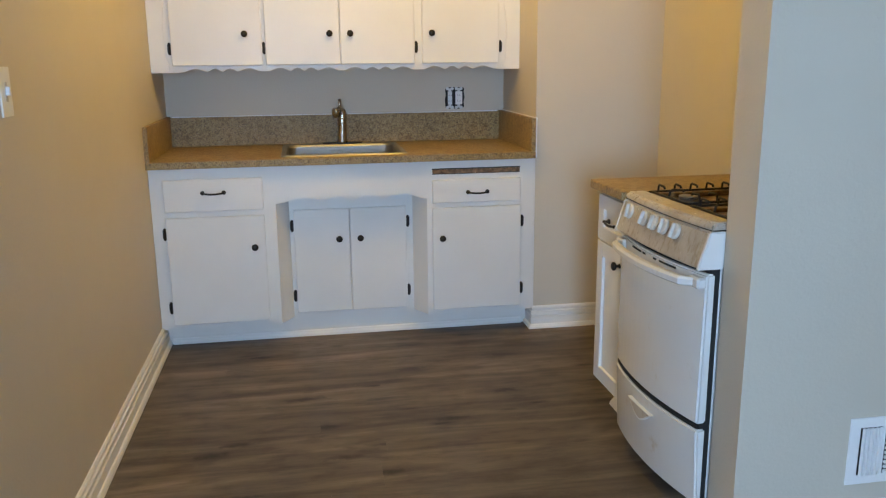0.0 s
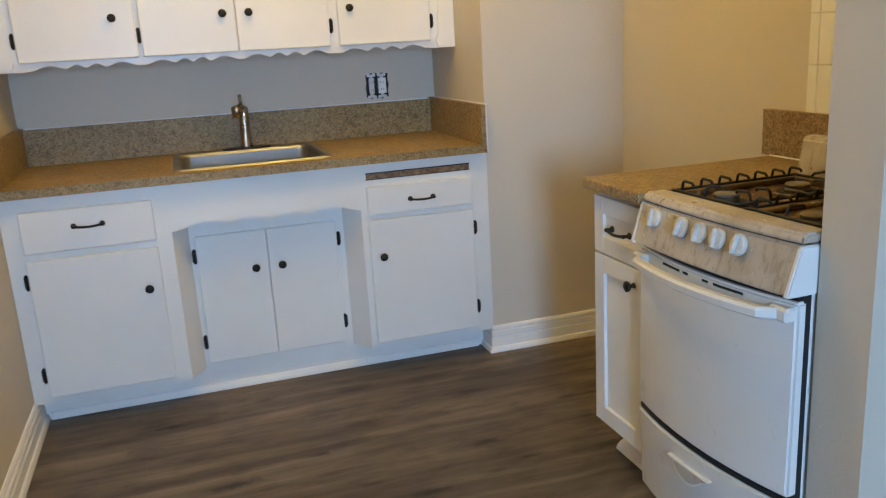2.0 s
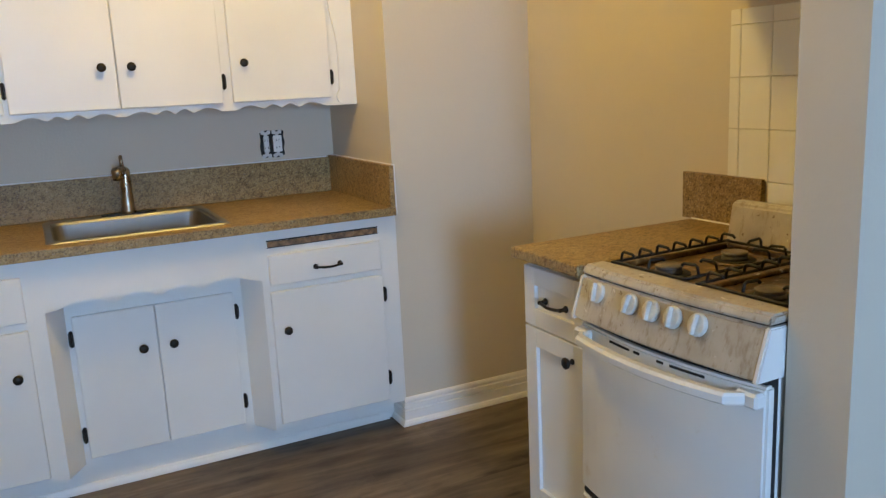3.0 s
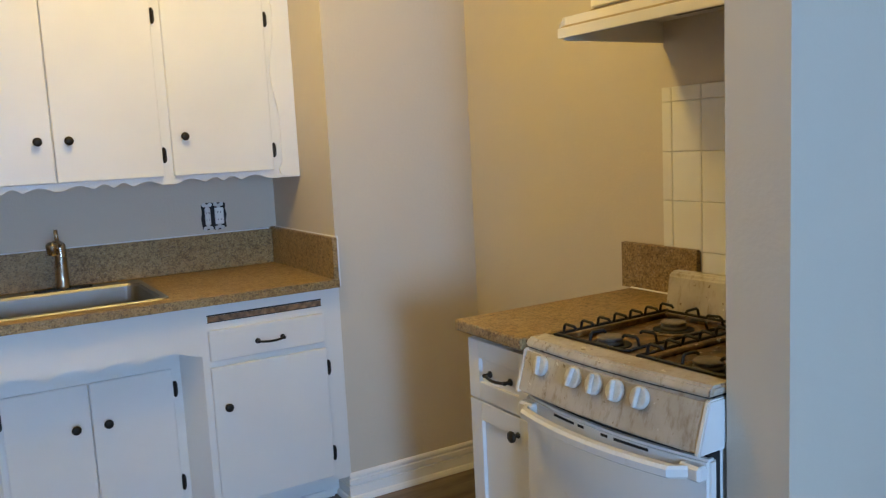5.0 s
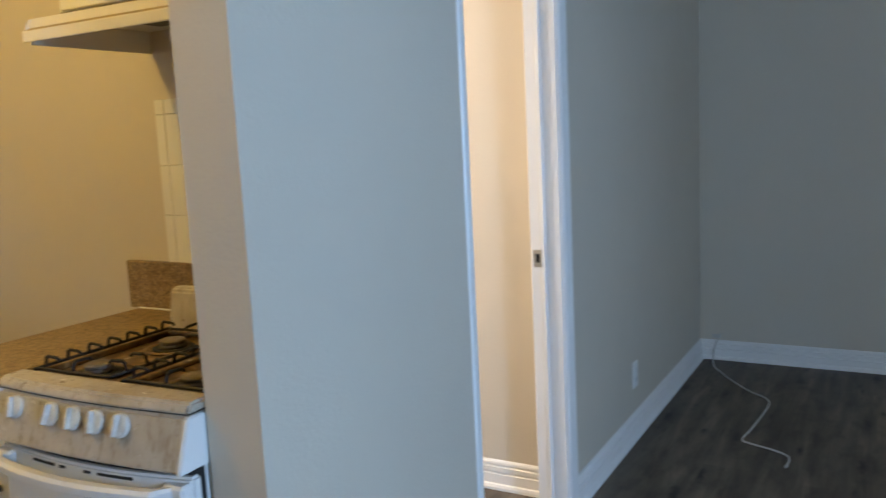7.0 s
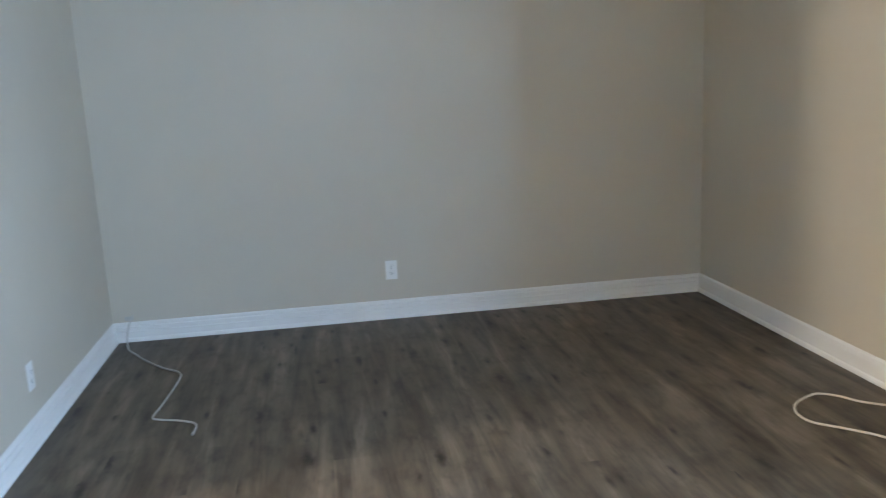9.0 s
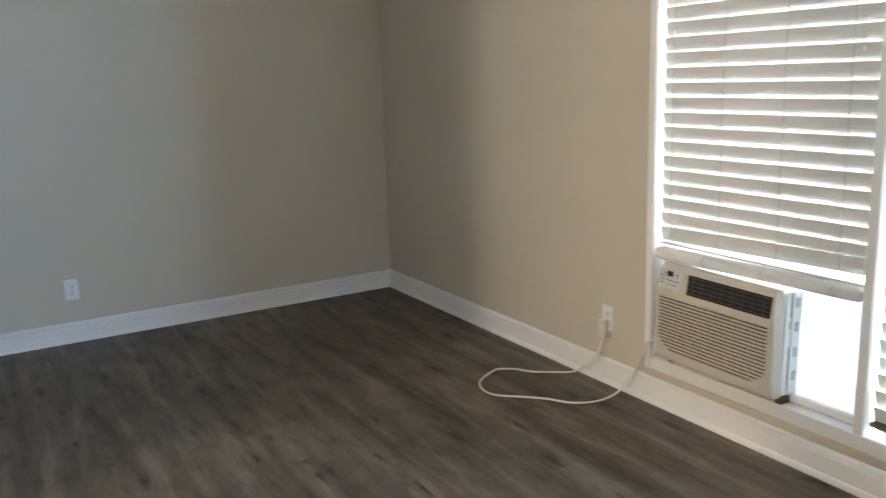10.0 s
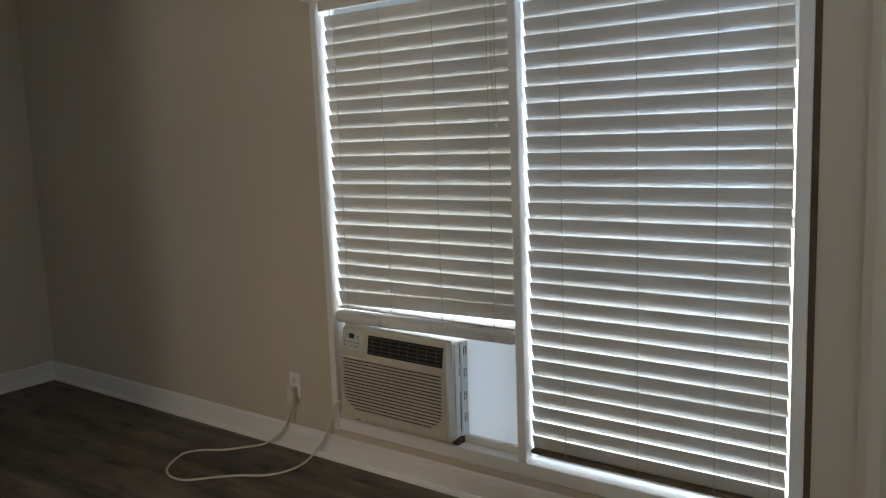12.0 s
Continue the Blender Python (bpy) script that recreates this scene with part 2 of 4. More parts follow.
def thin_panel():
    """White plastic sheet that lets daylight glow through."""
    m, nt, b = nodes_of("translucent_panel")
    b.inputs["Base Color"].default_value = (0.80, 0.82, 0.84, 1)
    b.inputs["Roughness"].default_value = 0.6
    t = nt.nodes.new("ShaderNodeBsdfTranslucent")
    t.inputs["Color"].default_value = (0.75, 0.80, 0.85, 1)
    mix = nt.nodes.new("ShaderNodeMixShader")
    mix.inputs[0].default_value = 0.32
    nt.links.new(b.outputs[0], mix.inputs[1])
    nt.links.new(t.outputs[0], mix.inputs[2])
    nt.links.new(mix.outputs[0], nt.nodes["Material Output"].inputs["Surface"])
    return m


BLIND = slat_paint()
FOAM = thin_panel()
GRANITE = granite()
PLANK = vinyl()
# GRIME also serves as the painted shade in the drawer grip
GRIME = grimy("greasy_enamel", 0.35)
BURNT = grimy("burnt_cooktop_enamel", 1.0)
GLASS = pane_glass()


# ---- mesh helpers ----
def box(bm, lo, hi, bevel=0.0, segments=1):
    out = bmesh.ops.create_cube(bm, size=1.0)
    verts = out["verts"]
    for v in verts:
        v.co = Vector([lo[i] + (v.co[i] + 0.5) * (hi[i] - lo[i]) for i in range(3)])
    if bevel:
        edges = list({e for v in verts for e in v.link_edges})
        bmesh.ops.bevel(bm, geom=edges, offset=bevel, segments=segments, affect="EDGES", profile=0.5)


def sheet(bm, pts, axis, a, b):
    """A closed outline, given in the two other axes, drawn out along axis from a to b."""
    def at(p, d):
        q = list(p)
        q.insert("xyz".index(axis), d)
        return bm.verts.new(q)
    lo, hi = [at(p, a) for p in pts], [at(p, b) for p in pts]
    bm.faces.new(lo), bm.faces.new(hi)
    for i in range(len(pts)):
        j = (i + 1) % len(pts)
        bm.faces.new((lo[i], lo[j], hi[j], hi[i]))
    bmesh.ops.recalc_face_normals(bm, faces=bm.faces[:])


def turned(bm, profile, m, steps=20):
    """A lathe shape about local z: profile of (radius, height)."""
    rings = []
    for r, h in profile:
        rings.append([bm.verts.new(m @ Vector((r * math.cos(2 * math.pi * i / steps), r * math.sin(2 * math.pi * i / steps), h))) for i in range(steps)])
    for p, q in zip(rings, rings[1:]):
        for i in range(steps):
            j = (i + 1) % steps
            bm.faces.new((p[i], p[j], q[j], q[i]))
    bm.faces.new(list(reversed(rings[0]))), bm.faces.new(rings[-1])
    bmesh.ops.recalc_face_normals(bm, faces=bm.faces[:])


def tube(bm, pts, r, steps=8):
    """A round bar along a line of points."""
    pts = [Vector(p) for p in pts]
    rings = []
    up = Vector((0.13, 0.27, 0.95))
    for i, p in enumerate(pts):
        d = (pts[min(i + 1, len(pts) - 1)] - pts[max(i - 1, 0)]).normalized()
        s = d.cross(up)
        if s.length < 0.05:
            s = d.cross(Vector((1, 0, 0)))
        s.normalize()
        n = s.cross(d)
        rings.append([bm.verts.new(p + r * (math.cos(2 * math.pi * k / steps) * s + math.sin(2 * math.pi * k / steps) * n)) for k in range(steps)])
    for p, q in zip(rings, rings[1:]):
        for k in range(steps):
            j = (k + 1) % steps
            bm.faces.new((p[k], p[j], q[j], q[k]))
    bm.faces.new(rings[0]), bm.faces.new(rings[-1])
    bmesh.ops.recalc_face_normals(bm, faces=bm.faces[:])


def smooth_line(pts, per=8):
    """A rounded line through the points."""
    pts = [Vector(p) for p in pts]
    out = []
    for i in range(len(pts) - 1):
        p0, p1, p2, p3 = pts[max(i - 1, 0)], pts[i], pts[i + 1], pts[min(i + 2, len(pts) - 1)]
        for k in range(per):
            t = k / per
            out.append(0.5 * (2 * p1 + (p2 - p0) * t + (2 * p0 - 5 * p1 + 4 * p2 - p3) * t * t + (3 * p1 - p0 - 3 * p2 + p3) * t ** 3))
    return out + [pts[-1]]


def mesh_of(name, bm, material, smooth=False):
    me = bpy.data.meshes.new(name)
    bm.to_mesh(me)
    bm.free()
    me.materials.append(material)
    if smooth:
        for p in me.polygons:
            p.use_smooth = True
    return me


def world_of(ob):
    return (world_of(ob.parent) @ ob.matrix_parent_inverse @ ob.matrix_basis) if ob.parent else ob.matrix_basis.copy()


def part(name, bm, material, parent=None, label="", smooth=False, local=False):
    """One mesh object; its points are in the room's frame, or with local in its parent's."""
    ob = new(name, mesh_of(name, bm, material, smooth))
    if parent:
        ob.parent = parent
        if not local:
            ob.matrix_parent_inverse = world_of(parent).inverted()
    if label:
        tagged(ob, label)
    return ob


def piece(name, me, parent, m, label="", local=False):
    """One more object on a shared mesh, at the pose m."""
    ob = new(name, me)
    ob.parent = parent
    if not local:
        ob.matrix_parent_inverse = world_of(parent).inverted()
    ob.matrix_basis = m
    if label:
        tagged(ob, label)
    return ob


def thing(name, place, label, category, group="", turn=0.0):
    ob = new(name)
    ob.empty_display_size = 0.05
    ob.matrix_basis = pose(*place, 0, 0, turn)
    return tagged(ob, label, category, group)


def block(name, boxes, material, label, category, kind="structure", parent=None, bevel=0.0):
    bm = bmesh.new()
    for lo, hi in boxes:
        box(bm, lo, hi, bevel)
    ob = part(name, bm, material, parent)
    return tagged(ob, label, category, "", kind)


# ---- plan ----
XW, XE, YS, YN, H = -0.305, 5.34, -1.272, 2.405, 2.70   # living room
XK, YK, XC, YB = 2.172, 4.405, 1.531, 5.075             # kitchen east wall, wall by the niche, niche side, niche back
PX, PY = 1.540, 2.546                                   # free end and kitchen face of the partition
HW, HJ, HE = 2.411, 3.085, 3.215                        # hall: west wall, door jamb, east wall

block("wall_west", [((XW - 0.12, YS - 0.13, 0), (XW, YB + 0.12, H))], WALL, "greige painted plaster wall beside the kitchen", "wall")
W1, W2, WB, WT = 0.912, 2.880, 0.150, 2.060             # window opening
D1, D2, DT = -0.20, 0.66, 2.03                          # front door opening
block("wall_south", [((XW, YS - 0.13, 0), (D1, YS, H)), ((D1, YS - 0.13, DT), (D2, YS, H)), ((D2, YS - 0.13, 0), (W1, YS, H)),
                     ((W1, YS - 0.13, 0), (W2, YS, WB)), ((W1, YS - 0.13, WT), (W2, YS, H)), ((W2, YS - 0.13, 0), (XE, YS, H))],
      WALL, "greige painted wall with a wide window and a doorway", "wall")
block("wall_east", [((XE, YS - 0.13, 0), (XE + 0.12, YN + 0.115, H))], WALL, "plain greige painted wall of the living room", "wall")
block("wall_north", [((HJ + 0.02, YN, 0), (XE, YN + 0.115, H)), ((HW, YN, 2.05), (HJ + 0.02, YN + 0.115, H))], WALL, "greige painted wall beside the hall doorway", "wall")
block("wall_partition", [((PX, YN, 0), (HW, PY, H))], WALL, "short greige partition wall that hides the stove", "wall")
block("wall_kitchen_east", [((XK, PY, 0), (HW, YK + 0.12, H))], WALL, "greige painted kitchen wall behind the stove", "wall")
block("wall_kitchen_north", [((XC, YK, 0), (XK, YB + 0.12, H)), ((XK, YK + 0.12, 0), (HW, YB + 0.12, H))], WALL, "greige painted wall beside the sink niche", "wall")
block("wall_niche", [((XW, YB, 0), (XC, YB + 0.12, H))], WALL, "painted wall behind the sink", "wall")
block("wall_hall_east", [((HE, YN + 0.115, 0), (HE + 0.12, YB, H))], WALL, "bright cream wall of the hall", "wall")
block("wall_hall_north", [((HW, YB, 0), (HE + 0.12, YB + 0.12, H))], WALL, "end wall of the hall", "wall")
block("ceiling", [((XW - 0.12, YS - 0.13, H), (XE + 0.12, YB + 0.12, H + 0.08))], CEIL, "flat white painted ceiling", "ceiling")
block("ground", [((-40, -60, -0.30), (40, 40, -0.13))], GROUND, "concrete ground outside the house", "ground")
floor = block("floor", [((XW - 0.12, YS - 0.13, -0.12), (XE + 0.12, YB + 0.12, -0.007))], SLOT, "grey-brown wood-look vinyl plank floor", "floor")

BASE_PROFILE = [(0, 0), (0.026, 0), (0.0255, 0.010), (0.021, 0.020), (0.0150, 0.024), (0.0150, 0.062), (0.0075, 0.065), (0.0070, 0.070),
                (0.0140, 0.074), (0.0140, 0.090), (0.0065, 0.093), (0.0060, 0.098), (0.0110, 0.102), (0.0095, 0.110), (0.004, 0.117), (0, 0.117)]
PLAIN_PROFILE = [(0, 0), (0.026, 0), (0.0255, 0.010), (0.021, 0.020), (0.0150, 0.024), (0.0140, 0.085), (0.0110, 0.108), (0.004, 0.117), (0, 0.117)]


def baseboard(a, b, normal, end_a=0, end_b=0, profile=BASE_PROFILE, label="white moulded baseboard with ribbed top"):
    """Moulding along the wall from a to b; ends: -1 mitred into a room corner, 1 round an outer corner, 0 cut square."""
    a, b, n = Vector((*a, 0)), Vector((*b, 0)), Vector((*normal, 0))
    u = (b - a).normalized()
    bm = bmesh.new()
    lo = [bm.verts.new(a + n * d - u * (end_a * d) + Vector((0, 0, z))) for d, z in profile]
    hi = [bm.verts.new(b + n * d + u * (end_b * d) + Vector((0, 0, z))) for d, z in profile]
    for i in range(len(profile)):
        j = (i + 1) % len(profile)
        bm.faces.new((lo[i], lo[j], hi[j], hi[i]))
    bm.faces.new(lo), bm.faces.new(hi)
    bmesh.ops.recalc_face_normals(bm, faces=bm.faces[:])
    return tagged(part("baseboard", bm, TRIM), label, "baseboard", "", "structure")


baseboard((XW, YS), (XW, 4.50), (1, 0), 0, 0)
baseboard((XC, YK), (XK, YK), (0, -1), 1, -1)
baseboard((XC, 4.50), (XC, YK), (-1, 0), 0, 1)
baseboard((XK, YK), (XK, 3.47), (-1, 0), -1, 0)
baseboard((PX, YN), (HW - 0.021, YN), (0, -1), 0, 0)
baseboard((HJ + 0.083, YN), (XE, YN), (0, -1), 0, -1)
baseboard((XE, YN), (XE, YS), (-1, 0), -1, -1)
baseboard((XE, YS), (0.775, YS), (0, 1), -1, 0, PLAIN_PROFILE, "white moulded baseboard under the window")
baseboard((HE, YN + 0.115), (HE, YB), (-1, 0), 0, 0)

# hall doorway: lined jamb with stop, strike plate and flat casing
hall_door = tagged(new("door_1"), "white painted hall doorway with no door leaf", "doorway", "", "structure")
bm = bmesh.new()
box(bm, (HJ, YN - 0.004, 0), (HJ + 0.02, YN + 0.112, 2.03), 0.002)
box(bm, (HJ - 0.011, YN + 0.052, 0), (HJ + 0.002, YN + 0.066, 2.03), 0.002)
jamb = part("jamb", bm, TRIM, hall_door)
bm = bmesh.new()
box(bm, (HJ - 0.0025, YN + 0.070, 0.925), (HJ + 0.001, YN + 0.100, 0.985))
strike = part("strike_plate", bm, METAL, jamb, "small metal strike plate")
bm = bmesh.new()
box(bm, (HJ - 0.0032, YN + 0.077, 0.940), (HJ - 0.002, YN + 0.092, 0.970))
part("latch_hole", bm, SLOT, jamb)
bm = bmesh.new()
sheet(bm, [(HJ + 0.006, YN), (HJ + 0.006, YN - 0.011), (HJ + 0.016, YN - 0.017), (HJ + 0.030, YN - 0.014), (HJ + 0.066, YN - 0.018), (HJ + 0.080, YN - 0.015), (HJ + 0.081, YN)], "z", 0, 2.09)
part("casing", bm, TRIM, hall_door)
bm = bmesh.new()
box(bm, (HW - 0.020, YN - 0.006, 0), (HW + 0.012, YN + 0.120, 2.03), 0.004)
part("edge_trim", bm, TRIM, hall_door, "narrow white edge board")
bm = bmesh.new()
box(bm, (HW + 0.012, YN, 2.03), (HJ, YN + 0.115, 2.05), 0.002)
part("head_jamb", bm, TRIM, hall_door)

# open front doorway, where the daylight comes in
front_door = tagged(new("door_2"), "white cased front doorway standing open", "doorway", "", "structure")
for lo, hi in (((D2 - 0.02, YS - 0.13, 0), (D2, YS - 0.001, DT)), ((D1, YS - 0.13, 0), (D1 + 0.02, YS - 0.001, DT))):
    bm = bmesh.new()
    box(bm, lo, hi, 0.002)
    part("jamb", bm, TRIM, front_door)
for x0, s in ((D2 - 0.008, 1), (D1 + 0.008, -1)):
    bm = bmesh.new()
    sheet(bm, [(x0, YS), (x0, YS + 0.012), (x0 + s * 0.02, YS + 0.019), (x0 + s * 0.05, YS + 0.014), (x0 + s * 0.085, YS + 0.020), (x0 + s * 0.112, YS + 0.017), (x0 + s * 0.114, YS)], "z", 0, DT + 0.1)
    part("casing", bm, WALL, front_door)


for z in (1.06, 1.78):
    bm = bmesh.new()
    box(bm, (D2 - 0.0225, YS - 0.034, z), (D2 - 0.0195, YS - 0.006, z + 0.09), 0.001)
    tube(bm, [(D2 - 0.022, YS - 0.003, z - 0.002), (D2 - 0.022, YS - 0.003, z + 0.092)], 0.0055, 8)
    part("hinge", bm, METAL, front_door, "small metal hinge leaf")


# ---- windows with blinds ----
def window(name, x0, x1):
    """Frame, sash, glass and sill board of one window light."""
    w = tagged(new(name), "white painted window frame behind closed blinds", "window", "", "structure")
    zb, zt = 0.208, 2.02
    for nm, lo, hi in (("jamb", (x0, YS - 0.11, zb), (x0 + 0.006, YS - 0.002, zt)), ("jamb", (x1 - 0.006, YS - 0.11, zb), (x1, YS - 0.002, zt)),
                       ("sash_rail", (x0 + 0.006, YS - 0.10, zb), (x1 - 0.006, YS - 0.075, zb + 0.012)), ("sash_rail", (x0 + 0.018, YS - 0.10, 1.12), (x1 - 0.018, YS - 0.075, 1.155)),
                       ("sash_rail", (x0 + 0.018, YS - 0.10, zt - 0.035), (x1 - 0.018, YS - 0.075, zt)),
                       ("sash_stile", (x0 + 0.006, YS - 0.099, zb + 0.012), (x0 + 0.014, YS - 0.077, zt - 0.035)), ("sash_stile", (x1 - 0.014, YS - 0.099, zb + 0.012), (x1 - 0.006, YS - 0.077, zt - 0.035))):
        bm = bmesh.new()
        box(bm, lo, hi, 0.002)
        part(nm, bm, TRIM, w)
    bm = bmesh.new()
    box(bm, (x0 + 0.012, YS - 0.090, zb + 0.010), (x1 - 0.012, YS - 0.086, zt - 0.03))
    pane = part("pane", bm, GLASS, w)
    pane.visible_shadow = False
    return w


WM = 1.897
window("window_1", WM + 0.002, 2.862)
window("window_2", 0.946, WM - 0.002)
trim = tagged(new("window_trim"), "white flat boards round the double window", "trim", "", "structure")
for nm, lo, hi in (("casing", (2.848, YS - 0.004, WB), (2.884, YS + 0.012, 2.05)), ("casing", (0.908, YS - 0.004, WB), (0.948, YS + 0.012, 2.05)), ("mullion", (WM - 0.018, YS - 0.11, 0.205), (WM + 0.018, YS + 0.010, 2.03)),
                   ("stool", (0.948, YS - 0.112, 0.152), (2.848, YS + 0.010, 0.207)), ("head", (0.875, YS + 0.0005, 2.004), (2.918, YS + 0.030, 2.075))):
    bm = bmesh.new()
    box(bm, lo, hi, 0.003)
    part(nm, bm, TRIM, trim)
bm = bmesh.new()
box(bm, (0.889, YS, 0.12), (0.9075, YS + 0.006, 2.06))
part("gap_strip", bm, CAULK, trim, "bare brown strip beside the casing")
bm = bmesh.new()
box(bm, (0.908, YS, 0.118), (2.884, YS + 0.009, 0.1505), 0.003)
part("apron", bm, WALL, trim, "greige strip under the sill")


def slat_mesh(width):
    """One slightly crowned slat, inner edge up."""
    bm = bmesh.new()
    d, tilt, n = 0.0638, radians(74), 6
    top, bot = [], []
    for i in range(n + 1):
        s = (i / n - 0.5) * d
        crown = 0.0035 * (1 - (2 * s / d) ** 2)
        for lst, off in ((top, crown + 0.0014), (bot, crown - 0.0014)):
            lst.append((s * math.cos(tilt) + off * math.sin(tilt), s * math.sin(tilt) - off * math.cos(tilt)))
    sheet(bm, top + bot[::-1], "x", -width / 2, width / 2)
    return mesh_of("slat", bm, BLIND)


def blind(x0, x1, z_low, z_top, z_first, pitch, y, ladders, label, drawn_up=False):
    b = thing("window_blind", ((x0 + x1) / 2, y, z_top), label, "blind", "window blinds")
    me = slat_mesh(x1 - x0)
    z, k = z_first, 0
    while z > z_low + 0.03:
        tip = random.uniform(-0.5, 0.5)
        askew = drawn_up and z - pitch <= z_low + 0.03
        piece("slat", me, b, pose((x0 + x1) / 2 + random.uniform(-0.003, 0.003), y, z + (0.007 if askew else 0.0), tip * 5, 1.3 if askew else random.uniform(-0.12, 0.12), random.uniform(-0.1, 0.1)))
        z -= pitch
        k += 1
    bm = bmesh.new()
    box(bm, (x0, y - 0.028, z_top - 0.045), (x1, y + 0.028, z_top), 0.004)
    part("head_rail", bm, BLIND, b)
    bm = bmesh.new()
    box(bm, (x0 - 0.005, y + 0.030, z_top - 0.055), (x1 + 0.005, y + 0.040, z_top + 0.012), 0.003)
    part("valance", bm, BLIND, b)
    for f in ladders:
        bm = bmesh.new()
        x = x0 + f * (x1 - x0)
        tube(bm, [(x, y + 0.021, z_top - 0.04), (x, y + 0.022, z_low)], 0.0012, 6)
        part("ladder_cord", bm, STRING, b)
    return b


BY = YS - 0.036
left_blind = blind(WM + 0.032, 2.838, 0.70, 2.018, 1.915, 0.0583, BY, (0.10, 0.37, 0.66, 0.93), "white faux-wood blind drawn up above an air conditioner", True)
bm = bmesh.new()
box(bm, (WM + 0.026, BY - 0.020, 0.646), (2.842, BY + 0.046, 0.698), 0.019, 4)
for v in bm.verts:
    v.co.z += 0.010 * (2.84 - v.co.x) / 0.9 - 0.004
part("bottom_rail", bm, BLIND, left_blind, "thick white bottom rail")
bm = bmesh.new()
box(bm, (WM + 0.034, BY - 0.030, 0.704), (2.836, BY + 0.020, 0.712), 0.001)
part("resting_slat", bm, BLIND, left_blind)
for x in (2.57, 2.30, 2.02):
    bm = bmesh.new()
    tube(bm, smooth_line([(x, BY + 0.047, 0.69), (x + 0.014, BY + 0.052, 0.672), (x - 0.010, BY + 0.052, 0.660), (x + 0.006, BY + 0.049, 0.685)], 6), 0.0014, 6)
    part("cord_knot", bm, STRING, left_blind)
bm = bmesh.new()
tube(bm, smooth_line([(1.985, BY + 0.036, 1.97), (1.99, BY + 0.040, 1.7), (1.978, BY + 0.040, 1.46)], 6), 0.0012, 6)
tube(bm, smooth_line([(1.975, BY + 0.036, 1.97), (1.973, BY + 0.040, 1.7), (1.970, BY + 0.040, 1.47)], 6), 0.0012, 6)
pull = part("pull_cord", bm, STRING, left_blind)
bm = bmesh.new()
turned(bm, [(0.002, 0.0), (0.005, -0.004), (0.0055, -0.014), (0.003, -0.020), (0.0015, -0.022)], Matrix.Translation((1.974, BY + 0.040, 1.475)), 10)
part("tassel", bm, PLASTIC, pull, smooth=True)
right_blind = blind(0.967, WM - 0.028, 0.235, 2.018, 1.9155, 0.0585, BY, (0.05, 0.24, 0.53, 0.84), "white faux-wood blind lowered nearly to the sill")
bm = bmesh.new()
box(bm, (0.964, BY - 0.022, 0.240), (WM - 0.024, BY + 0.024, 0.256), 0.004)
part("bottom_rail", bm, CAULK, right_blind, "dark stained bottom rail")

# ---- window air conditioner ----
ac = thing("air_conditioner", (2.43, -1.30, 0.207), "beige window air conditioner resting on the window sill", "air conditioner")
AX0, AX1, AY, AZ0, AZ1 = 2.186, 2.764, -1.195, 0.256, 0.646
bm = bmesh.new()
box(bm, (AX0 + 0.010, -1.368, AZ0 - 0.012), (AX1 - 0.010, AY - 0.045, AZ1 - 0.012), 0.004)
case = part("case", bm, ACMETAL, ac, "white sheet-metal case with punched slots")
bm = bmesh.new()
box(bm, (AX0 + 0.003, -1.366, AZ0 - 0.011), (AX0 + 0.011, -1.290, AZ1 - 0.013), 0.002)
part("sleeve", bm, ACMETAL, case)
for i, z in enumerate((0.315, 0.405, 0.500, 0.590)):
    bm = bmesh.new()
    for x0, x1, z0, z1 in ((0, 0.016, 0.0185, 0.0205), (0, 0.002, -0.014, 0.0185), (0.013, 0.016, -0.014, 0.0185)):
        box(bm, (AX0 + 0.0015, -1.322 + x0, z + z0), (AX0 + 0.0045, -1.322 + x1, z + z1))
    part("punched_slot", bm, BRONZE, case)
bm = bmesh.new()
box(bm, (AX0 + 0.006, -1.288, 0.430), (AX0 + 0.0115, -1.258, 0.540), 0.001)
sticker = part("sticker", bm, PLASTIC, case, "white paper label")
bm = bmesh.new()
box(bm, (AX0 + 0.0052, -1.285, 0.498), (AX0 + 0.0062, -1.263, 0.530))
part("print_bar", bm, COAX, sticker)
bm = bmesh.new()
box(bm, (AX0 + 0.0085, -1.2905, AZ0 + 0.01), (AX0 + 0.0105, -1.2885, AZ1 - 0.02))
box(bm, (AX0 + 0.0085, -1.2560, AZ0 + 0.02), (AX0 + 0.0105, -1.2545, AZ1 - 0.03))
part("seam", bm, DULL, case)
bm = bmesh.new()
box(bm, (AX0 + 0.004, AY - 0.078, AZ0 - 0.004), (AX0 + 0.0115, AY - 0.057, AZ1 - 0.016), 0.002)
part("flange", bm, ACMETAL, case)
bm = bmesh.new()
box(bm, (AX0 + 0.012, AY - 0.130, 0.2085), (AX0 + 0.040, AY - 0.072, AZ0 - 0.010), 0.003)
part("foot", bm, CAULK, case)
bm = bmesh.new()
box(bm, (AX1 - 0.040, AY - 0.130, 0.2085), (AX1 - 0.012, AY - 0.072, AZ0 - 0.010), 0.003)
part("foot", bm, CAULK, case)
bm = bmesh.new()
sheet(bm, [(AY - 0.055, AZ0 - 0.010), (AY - 0.006, AZ0 - 0.010), (AY, AZ0 + 0.004), (AY, AZ1 - 0.110), (AY - 0.014, AZ1 - 0.012), (AY - 0.022, AZ1), (AY - 0.055, AZ1)], "x", AX0, AX1)
bmesh.ops.bevel(bm, geom=bm.edges[:], offset=0.004, segments=2, affect="EDGES")
